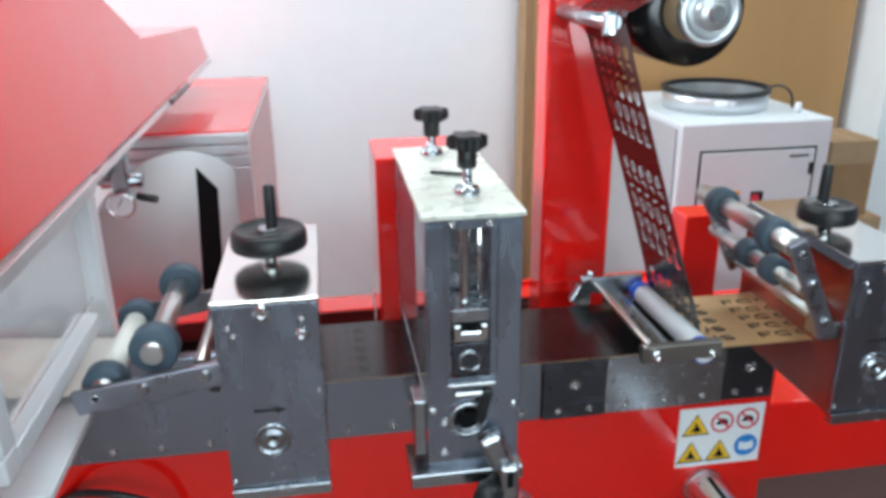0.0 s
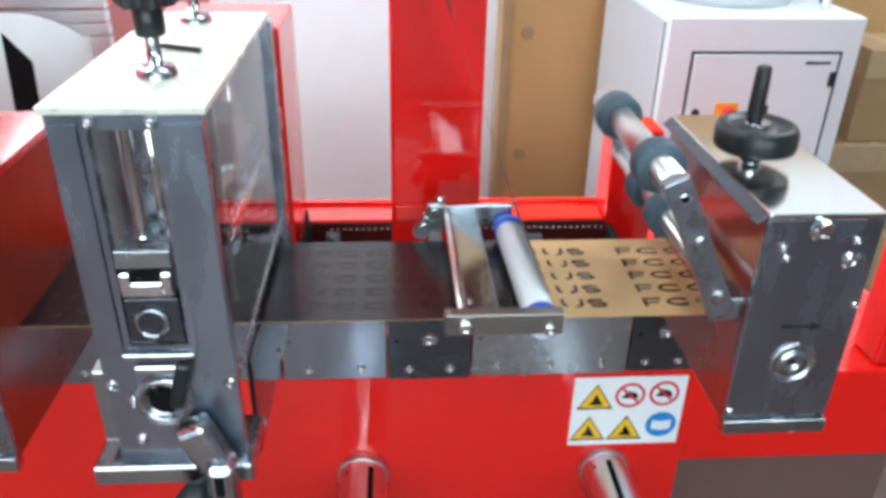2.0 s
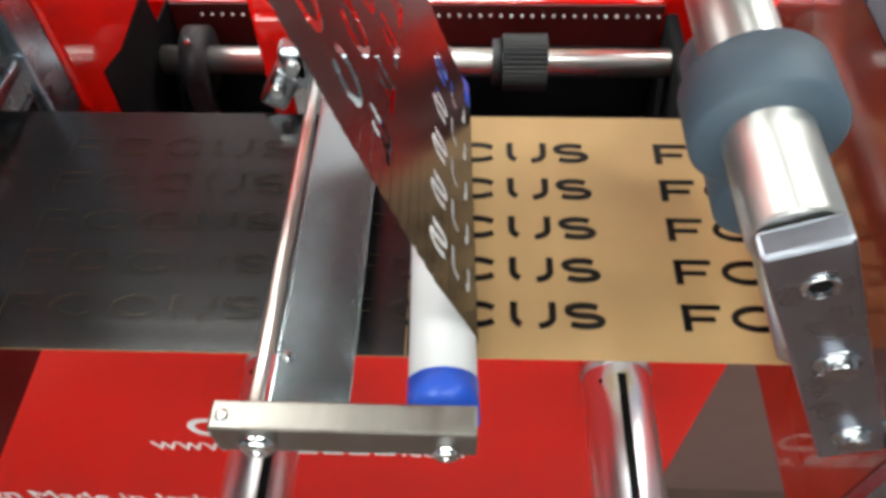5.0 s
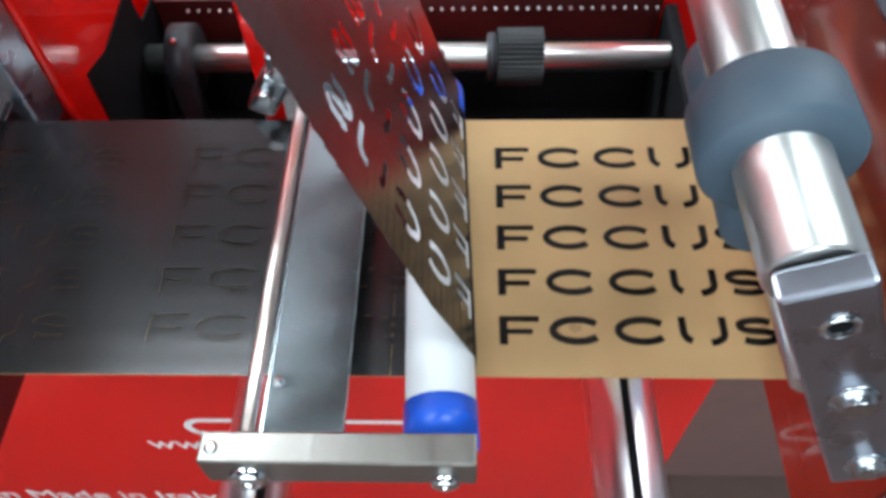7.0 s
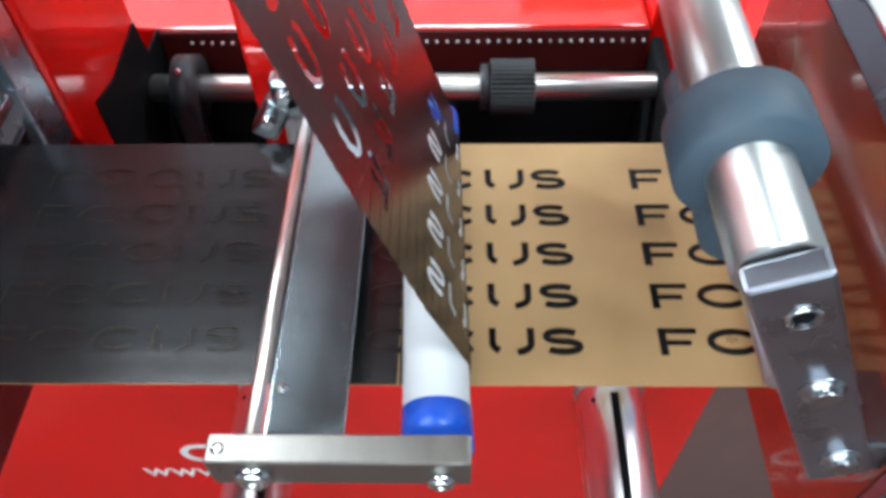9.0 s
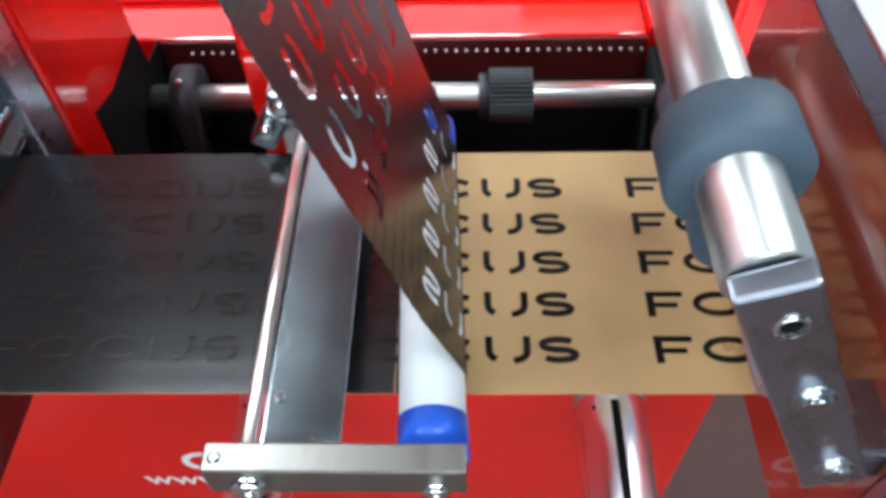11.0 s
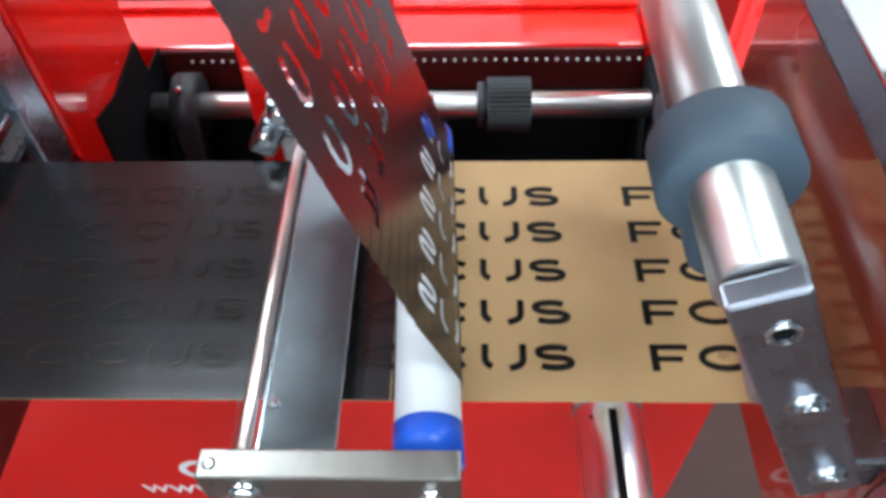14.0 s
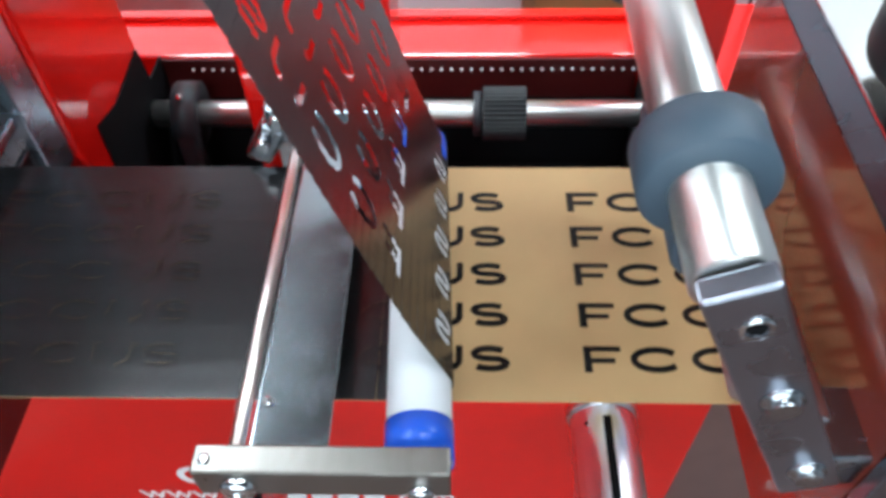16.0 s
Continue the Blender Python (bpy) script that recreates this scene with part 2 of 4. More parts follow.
# East, west and south walls are unseen; their grey cuts bounced light.
tagged(part("wall_east", box(4.05, 4.2, -3.6, 2.75, GROUND, 3.0, 0), DIM), "unseen grey side wall, added to dim the reflections", "wall", kind="structure")
tagged(part("wall_west", box(-3.6, -3.45, -3.45, 2.75, GROUND, 3.0, 0), DIM), "unseen grey wall, added to dim the reflections", "wall", kind="structure")
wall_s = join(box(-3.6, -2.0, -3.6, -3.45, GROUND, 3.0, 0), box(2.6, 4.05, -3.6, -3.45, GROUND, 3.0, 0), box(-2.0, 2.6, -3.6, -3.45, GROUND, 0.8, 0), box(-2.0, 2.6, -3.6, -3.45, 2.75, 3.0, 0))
tagged(part("wall_south", wall_s, DIM), "unseen grey wall around the added window, dims the reflections", "wall", kind="structure")
# Window added behind the camera, out of view, as a source of front light.
win = thing("window_1", (0.3, -3.52, 0.8), "unseen wide bright window with a pale frame, added for front light", "window", kind="structure")
part("window_frame", join(box(-2.0, 2.6, -3.54, -3.48, 0.8, 0.86, 0.004), box(-2.0, 2.6, -3.54, -3.48, 2.69, 2.75, 0.004), *[box(x, x + 0.06, -3.54, -3.48, 0.86, 2.69, 0.004) for x in (-2.0, 0.27, 2.54)]), ALU, win)
for a, b in ((-1.94, 0.27), (0.33, 2.54)):
    part("pane", box(a, b, -3.515, -3.505, 0.86, 2.69, 0), PANEGLOW, win, "glowing pane of the added window")
# Area light added to brighten the red fronts that face -y.
la = bpy.data.lights.new("front_fill", "AREA")
la.shape, la.size, la.size_y, la.energy, la.color = "RECTANGLE", 4.4, 1.8, 128, (0.90, 0.95, 1.0)
lw = new("front_fill", la)
lw.matrix_basis = pose(0.3, -3.46, 1.77, 90, 0, 0)
# Unseen lights, added and spaced to brighten the wall and spare the film reflections.
for lx, ly, watts in ((-2.6, 2.25, 330), (2.5, 2.35, 40), (0.15, 1.6, 19), (-0.75, 0.7, 15), (1.35, 0.7, 18), (0.3, -0.9, 22)):
    cl = thing("ceiling_light", (lx, ly, 3.0), "long white ceiling light, unseen, added to light wall and machine", "ceiling light", "ceiling lights")
    part("frame", join(box(lx - 0.66, lx + 0.66, ly - 0.17, ly - 0.15, 2.94, 3.0), box(lx - 0.66, lx + 0.66, ly + 0.15, ly + 0.17, 2.94, 3.0), box(lx - 0.66, lx - 0.64, ly - 0.15, ly + 0.15, 2.94, 3.0), box(lx + 0.64, lx + 0.66, ly - 0.15, ly + 0.15, 2.94, 3.0)), CABINET, cl)
    part("diffuser", box(lx - 0.64, lx + 0.64, ly - 0.15, ly + 0.15, 2.965, 2.975, 0), LAMP, cl)
    la = bpy.data.lights.new("ceiling_fill", "AREA")
    la.shape, la.size, la.size_y, la.energy, la.color = "RECTANGLE", 1.2, 0.28, watts, (0.94, 0.97, 1.0)
    new("ceiling_fill", la).location = (lx, ly, 2.955)

tb = thing("board", (1.3, 2.66, GROUND), "tall tan wooden board leaning flat on the wall", "board")
part("sheet", box(0.745, 1.95, 2.62, 2.70, GROUND, 1.85, 0.003), TAN, tb)
part("edge_strip", box(0.715, 0.745, 2.60, 2.70, GROUND, 1.85, 0.003), CARTON, tb, "brown edge strip")
for zz in (0.55, 0.95):
    part("knot", rod((0.80, 2.622, zz), (0.80, 2.616, zz), 0.02), CARTON, tb)
col = thing("wall_column", (2.15, 2.6, GROUND), "pale grey square wall column", "column", kind="structure")
part("shaft", box(1.99, 2.4, 2.45, 2.75, GROUND, 3.0, 0.004), WALL, col)


# ---- extraction unit behind ----
cab = thing("extraction_cabinet", (1.25, 2.25, GROUND), "grey-white metal extraction cabinet with a round duct collar", "cabinet")
part("body", box(1.02, 1.49, 2.0, 2.56, GROUND + 0.05, 1.125, 0.006), CABINET, cab)
# Thin sheet over the left side, a darker grey than the body.
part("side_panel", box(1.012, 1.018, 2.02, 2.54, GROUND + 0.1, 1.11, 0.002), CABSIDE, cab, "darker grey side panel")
door = part("door", box(1.09, 1.44, 1.992, 1.998, 0.40, 1.04, 0.003), CABINET, cab)
part("door_gap", join(box(1.085, 1.445, 1.9965, 1.9995, 1.041, 1.046, 0), box(1.083, 1.088, 1.9965, 1.9995, 0.4, 1.046, 0), box(1.442, 1.447, 1.9965, 1.9995, 0.4, 1.046, 0)), BLACK, door)
part("latch", box(1.424, 1.438, 1.984, 1.992, 0.965, 1.0, 0.002), BLACK, door, "small black latch")
part("latch", box(1.424, 1.438, 1.984, 1.992, 0.66, 0.69, 0.002), BLACK, door, "small black latch")
part("name_bar", box(1.36, 1.42, 1.990, 1.992, 1.018, 1.024, 0), DARKSTEEL, door)
sw = part("switch", join(box(1.16, 1.215, 1.985, 1.992, 0.875, 0.925, 0.003)), ORANGE, door, "orange-yellow main switch")
part("switch_knob", rod((1.19, 1.985, 0.9), (1.19, 1.968, 0.9), 0.016), SIGNRED, sw)
sw2 = part("push_button", box(1.25, 1.29, 1.985, 1.992, 0.885, 0.92, 0.003), BLACK, door)
part("button_cap", rod((1.262, 1.985, 0.902), (1.262, 1.978, 0.902), 0.011), SIGNRED, sw2)
part("lock", rod((1.112, 1.992, 0.90), (1.112, 1.986, 0.90), 0.01), DARKSTEEL, door)
collar = part("duct_collar", tube((1.243, 2.254, 1.125), (1.243, 2.254, 1.185), 0.16, 0.153, 48), ALU, cab, "round metal duct collar")
part("collar_rim", tube((1.243, 2.254, 1.176), (1.243, 2.254, 1.19), 0.165, 0.152, 48), BLACK, collar)
part("duct_throat", rod((1.243, 2.254, 1.126), (1.243, 2.254, 1.14), 0.152), VOID, collar)
wire([(1.39, 2.2, 1.185), (1.43, 2.2, 1.19), (1.455, 2.18, 1.17), (1.46, 2.17, 1.125)], 0.004, "cable", BLACK, cab, "black cable loop")
part("cap", rod((1.435, 2.10, 1.125), (1.435, 2.10, 1.155), 0.01), WHITE, cab)
for bx, by, bw, bd, z0, z1, in ((1.69, 2.27, 0.17, 0.20, 0.72, 0.985), (1.63, 2.24, 0.27, 0.28, 0.45, 0.72), (1.61, 2.2, 0.34, 0.34, GROUND, 0.45)):
    cb = thing("carton_box", (bx + bw / 2, by + bd / 2, z0), "brown corrugated carton, part of a stack beside the cabinet", "box", "stacked cartons")
    part("flap", box(bx + 0.002, bx + bw - 0.002, by - 0.004, by - 0.0005, z1 - (z1 - z0) * 0.3, z1 - 0.002, 0.001), CORE, cb, "darker folded flap")
    part("body", box(bx, bx + bw, by, by + bd, z0, z1, 0.003), CARTON, cb)
    part("tape", box(bx + bw * 0.45, bx + bw * 0.55, by - 0.001, by + bd + 0.001, z1, z1 + 0.001, 0), CORE, cb)


wire([(-0.24, 2.745, 0.62), (-0.19, 2.735, 0.432), (-0.083, 2.74, 0.24), (0.02, 2.745, 0.05)], 0.005, "wall_cable", BLACK)
tagged(bpy.data.objects["wall_cable"], "thin dark cable hanging down the white wall", "cable")


# ---- machine frame ----
fr = thing("machine_frame", (0.2, 1.3, GROUND), "glossy red sheet-steel frame of a label finishing machine", "machine")
part("front_panel", box(-0.9, 0.833, 1.13, 1.16, GROUND + 0.02, 0.86, 0.003), RED, fr)
part("body", box(-0.9, 0.845, 1.161, 1.385, GROUND + 0.02, 0.80, 0.004), RED, fr)
part("side_base", box(0.85, 1.31, 1.22, 1.78, 0.52, 0.71, 0.006), RED, fr)
part("plinth", box(0.86, 1.30, 1.26, 1.76, GROUND, 0.515, 0.004), BROWN, fr)
rails = (("rail_plate", -0.47, -0.16, STEEL, 1.107), ("rail_plate", -0.16, 0.223, STEEL, 1.110), ("rail_plate", 0.226, 0.371, STEEL, 1.108), ("rail_plate", 0.373, 0.488, DARKSTEEL, 1.104), ("rail_plate", 0.490, 0.714, ZINC, 1.107), ("rail_plate", 0.717, 0.815, DARKSTEEL, 1.110))
for name, a, b, mat, y in rails:
    rp = part(name, box(a, b, y, 1.128, 0.803, 0.985, 0.0015), mat, fr, "dark steel rail plate" if mat is DARKSTEEL else "pale steel rail plate")
    n = max(2, round((b - a) / 0.075))
    for k in range(n):
        part("screw", screw(a + (b - a) * (k + 0.5) / n, y, 0.82, 0.0045), CHROME, rp)
    part("hole", rod((a + 0.012, y - 0.0004, 0.868), (a + 0.012, y + 0.004, 0.868), 0.003, seg=12), VOID, rp)
    if mat is DARKSTEEL and a > 0.3:
        part("screw", screw((a + b) / 2, y, 0.87, 0.007), CHROME, rp)
# The floor's black puts the shade down in the trough into its colour.
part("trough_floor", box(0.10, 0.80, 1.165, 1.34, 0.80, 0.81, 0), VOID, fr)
beam = part("beam", box(0.1, 0.721, 1.327, 1.396, 0.805, 0.945, 0.003), RED, fr)
part("beam", box(-0.9, 0.097, 1.327, 1.396, 0.805, 0.945, 0.003), RED, fr)
for k in range(46):
    part("stud", rod((0.285 + 0.0098 * k, 1.3235, 0.932), (0.285 + 0.0098 * k, 1.3205, 0.932), 0.0014, seg=8), WHITE, beam)
part("rear_lip", box(0.1, 0.721, 1.384, 1.3975, 0.9455, 0.951, 0.0015), RED, beam)
# Thin sheets over the red beam front; their dark red paints its shade.
part("front_shade", box(0.2545, 0.721, 1.3235, 1.3265, 0.81, 0.9425, 0), SHADERED, fr, "red beam front with its shade put into a dark red")
part("front_shade", box(-0.9, 0.097, 1.3235, 1.3265, 0.81, 0.9425, 0), SHADERED, fr, "red beam front with its shade put into a dark red")
# Black sheets stand in for the deep shade low on the beam.
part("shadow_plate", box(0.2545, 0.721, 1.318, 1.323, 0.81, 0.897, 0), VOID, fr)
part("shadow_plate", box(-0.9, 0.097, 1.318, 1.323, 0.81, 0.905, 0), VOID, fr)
part("end_cutout", flat_bm([[(1.178, 0.83), (1.176, 0.945), (1.177, 0.987), (1.215, 0.978), (1.284, 0.984), (1.289, 0.947), (1.326, 0.946), (1.326, 0.83)]], 0.002, Matrix(((0, 0, 1, 0.2545), (1, 0, 0, 0), (0, 1, 0, 0), (0, 0, 0, 1)))), VOID, fr, "black cut-out in the post")
part("end_plate", box(0.722, 0.735, 1.17, 1.326, 0.80, 0.935, 0.004), VOID, fr, "black end plate")
part("unit_post", box(0.098, 0.253, 1.141, 1.29, 0.80, 1.285, 0.004), RED, fr, "red post behind the press unit")
tp = part("tall_post", box(0.3805, 0.5, 1.175, 1.245, 0.80, 1.9, 0.005), RED, fr, "tall red rewinder post")
part("foot_weld", box(0.384, 0.497, 1.168, 1.176, 1.02, 1.045, 0.003), RED, tp)
part("side_post", box(1.184, 1.302, 1.23, 1.30, 0.712, 1.6, 0.005), RED, fr, "red post on the side base")
part("right_post", box(0.7225, 0.80, 1.33, 1.40, 0.71, 1.09, 0.004), RED, fr, "red post behind the nip unit")

sh = thing("cross_shaft", (0.45, 1.272, 0.919), "bright steel cross shaft with a clamp ring and knurled collar", "shaft")
part("shaft", rod((0.256, 1.272, 0.919), (0.722, 1.272, 0.919), 0.0128), TUBE, sh)
ring = part("clamp_ring", tube((0.281, 1.272, 0.919), (0.301, 1.272, 0.919), 0.031, 0.0129), ARMDARK, sh, "dark grey clamp ring with a stem")
part("clamp_stem", box(0.2805, 0.3015, 1.2415, 1.257, 0.82, 0.918, 0.003), ARMDARK, ring)
part("clamp_hole", rod((0.291, 1.262, 0.946), (0.291, 1.256, 0.952), 0.003, seg=12), CHROME, ring)
teeth = [((0.0255 if k % 4 < 2 else 0.0225) * math.cos(2 * math.pi * k / 144), (0.0255 if k % 4 < 2 else 0.0225) * math.sin(2 * math.pi * k / 144)) for k in range(144)]
part("knurled_collar", flat_bm([teeth], 0.040, pose(0.590, 1.272, 0.919, 0, 90, 0)), BLACK, sh, "black knurled collar")
part("hub", tube((0.561, 1.272, 0.919), (0.569, 1.272, 0.919), 0.021, 0.0129), ARMDARK, sh)


# ---- lettering on the red panel ----
pl = thing("panel_lettering", (0.3, 1.1295, 0.3), "white printed web address and slogan on the red panel", "lettering")
yy = 1.1292


def fitted(text, x0, x1, z, height):
    """Upright letters on the panel, drawn out to the width from x0 to x1."""
    bm = lettering(text, height, Matrix())
    wide = max(v.co.x for v in bm.verts)
    bmesh.ops.transform(bm, matrix=pose(x0, yy, z) @ UP @ Matrix.Diagonal(((x1 - x0) / wide, 1, 1, 1)), verts=bm.verts)
    bm.verts.ensure_lookup_table()
    left, glyphs = set(bm.verts), []
    while left:
        island, edge = set(), [left.pop()]
        while edge:
            v = edge.pop()
            island.add(v)
            for e in v.link_edges:
                w = e.other_vert(v)
                if w in left:
                    left.discard(w)
                    edge.append(w)
        a, b = min(v.co.x for v in island), max(v.co.x for v in island)
        for g in glyphs:
            if a < g[1] - 0.001 and b > g[0] + 0.001:
                g[0], g[1] = min(a, g[0]), max(b, g[1])
                g[2].update(island)
                break
        else:
            glyphs.append([a, b, set(island)])
    bm.verts.index_update()
    for a, b, verts in sorted(glyphs, key=lambda g: g[0]):
        index = {v: n for n, v in enumerate(sorted(verts, key=lambda v: v.index))}
        one = bmesh.new()
        made = [one.verts.new(v.co) for v in index]
        for f in bm.faces:
            if f.verts[0] in index:
                one.faces.new([made[index[v]] for v in f.verts])
        part("letter", one, LETTERING, pl)
    bm.free()


fitted("www.", 0.096, 0.217, 0.328, 0.040)
fitted(".com", 0.450, 0.540, 0.324, 0.040)
fitted("design Made in Italy", -0.36, 0.132, 0.090, 0.042)
for k in range(6):
    part("bar", box(0.228 + 0.037 * k, 0.257 + 0.037 * k, yy - 0.0005, yy + 0.0006, 0.326, 0.367, 0), LETTERING, pl)


def outline(x0, x1, z0, z1, w):
    def loop(i):
        r, pts = (z1 - z0) / 2 - i, []
        for cx, a0 in ((x1 - (z1 - z0) / 2, -90), (x0 + (z1 - z0) / 2, 90)):
            pts += [(cx + r * math.cos(radians(a0 + a)), (z0 + z1) / 2 + r * math.sin(radians(a0 + a))) for a in range(0, 181, 15)]
        return pts
    return [loop(0), loop(w)]


part("emblem", flat_bm(outline(0.166, 0.275, 0.380, 0.436, 0.010), 0.001, pose(0, yy, 0) @ UP), LETTERING, pl)
part("emblem", flat_bm(outline(0.318, 0.500, 0.380, 0.434, 0.009), 0.001, pose(0, yy, 0) @ UP), LETTERING, pl)


# ---- warning sign ----
sg = thing("warning_sign", (0.733, 1.1285, 0.717), "white sticker with six safety pictograms on the red panel", "sign")
part("sheet", box(0.648, 0.820, 1.1275, 1.1297, 0.652, 0.782, 0.0004, seg=1), SIGNWHITE, sg)
for cx, cz in ((0.683, 0.745), (0.677, 0.684), (0.735, 0.684)):
    tri = [(cx - 0.025, cz - 0.019), (cx + 0.025, cz - 0.019), (cx, cz + 0.023)]
    tr = part("triangle", flat_bm([tri], 0.0006, pose(0, 1.1271, 0) @ UP), YELLOW, sg, "yellow warning triangle")
    inn = [((x - cx) * 1.12 + cx, (z - cz) * 1.12 + cz - 0.0005) for x, z in tri]
    part("border", flat_bm([inn, [((x - cx) * 0.98 + cx, (z - cz) * 0.98 + cz) for x, z in tri]], 0.0006, pose(0, 1.1269, 0) @ UP), INK, tr)
    part("symbol", flat_bm([[(cx - 0.011, cz - 0.013), (cx + 0.012, cz - 0.015), (cx + 0.006, cz - 0.004), (cx - 0.001, cz + 0.008), (cx - 0.004, cz - 0.005)]], 0.0006, pose(0, 1.1267, 0) @ UP), INK, tr)
for cx, cz in ((0.735, 0.748), (0.787, 0.750)):
    loops = [[(cx + r * math.cos(a), cz + r * math.sin(a)) for a in [2 * math.pi * k / 28 for k in range(28)]] for r in (0.023, 0.0185)]
    rg = part("ring", flat_bm(loops, 0.0006, pose(0, 1.1269, 0) @ UP), SIGNRED, sg, "red prohibition ring")
    s2 = 0.7071
    part("slash", flat_bm([[(cx + s2 * (a - b), cz - s2 * (a + b) + 0.0) for a, b in ((-0.02, -0.002), (0.02, -0.002), (0.02, 0.002), (-0.02, 0.002))]], 0.0006, pose(0, 1.1266, 0) @ UP), SIGNRED, rg)
    part("symbol", flat_bm([[(cx - 0.013, cz - 0.005), (cx + 0.013, cz - 0.006), (cx + 0.010, cz + 0.004), (cx - 0.004, cz + 0.008)]], 0.0006, pose(0, 1.1270, 0) @ UP), INK, rg)
cx, cz = 0.790, 0.690
bd = part("disc", flat_bm([[(cx + 0.024 * math.cos(a), cz + 0.024 * math.sin(a)) for a in [2 * math.pi * k / 28 for k in range(28)]]], 0.0006, pose(0, 1.1270, 0) @ UP), SIGNBLUE, sg, "blue instruction disc")
part("symbol", flat_bm([[(cx - 0.015, cz - 0.008), (cx, cz - 0.011), (cx + 0.015, cz - 0.008), (cx + 0.015, cz + 0.009), (cx, cz + 0.006), (cx - 0.015, cz + 0.009)]], 0.0006, pose(0, 1.1266, 0) @ UP), SIGNWHITE, bd)

sg.location.z -= 0.003


# ---- mandrels ----
def mandrel(x, z, r, turn):
    md = thing("mandrel", (x, 1.13, z), "satin aluminium air mandrel with dark slots on the red panel", "mandrel", "mandrels")
    n = 0.40
    part("flange", rod((x, 1.13, z), (x, 1.118, z), r * 1.06), SLEEVE, md)
    part("sleeve", lathe((x, 1.118, z), (x, 0.72, z), [(0, r * 0.98), (0.003, r), (n - 0.004, r), (n, r * 0.95)]), SLEEVE, md)
    for a in (turn, turn + 120, turn + 240):
        s = box(x - 0.0045, x + 0.0045, 0.735, 1.104, z + r - 0.004, z + r + 0.0006, 0.0003, seg=1)
        bmesh.ops.transform(s, matrix=Matrix.Translation((x, 0, z)) @ Matrix.Rotation(radians(a), 4, "Y") @ Matrix.Translation((-x, 0, -z)), verts=s.verts)
        part("slot", s, VOID, md)
    part("pin_hole", rod((x - r * 0.6, 1.098, z + r * 0.76), (x - r * 0.61, 1.098, z + r * 0.81), 0.003, seg=10), VOID, md)


mandrel(0.330, 0.606, 0.036, 22)
mandrel(0.709, 0.602, 0.037, -2)


# ---- handwheel units ----
def handwheel(parent, x, y, z, r=0.0465):
    hw = part("handwheel", lathe((x, y, z), (x, y, z + 0.029), [(0, 0.016), (0, r - 0.006), (0.003, r - 0.001), (0.007, r), (0.021, r), (0.027, r - 0.003), (0.029, r - 0.008), (0.026, r - 0.012), (0.023, 0.018), (0.026, 0.016), (0.026, 0.001)]), BLACK, parent, "black plastic handwheel")
    part("hub_cap", rod((x, y, z + 0.026), (x, y, z + 0.029), 0.014), ZINC, hw)
    part("grip", lathe((x + 0.004, y + 0.020, z + 0.026), (x + 0.004, y + 0.020, z + 0.082), [(0, 0.008), (0.008, 0.0085), (0.036, 0.0082), (0.054, 0.0075), (0.056, 0.005)], 20), BLACK, hw)
    part("spindle", lathe((x, y, z - 0.04), (x, y, z), [(0, 0.012), (0.008, 0.012), (0.008, 0.008), (0.028, 0.008), (0.028, 0.011), (0.04, 0.011)], 24), CHROME, hw)


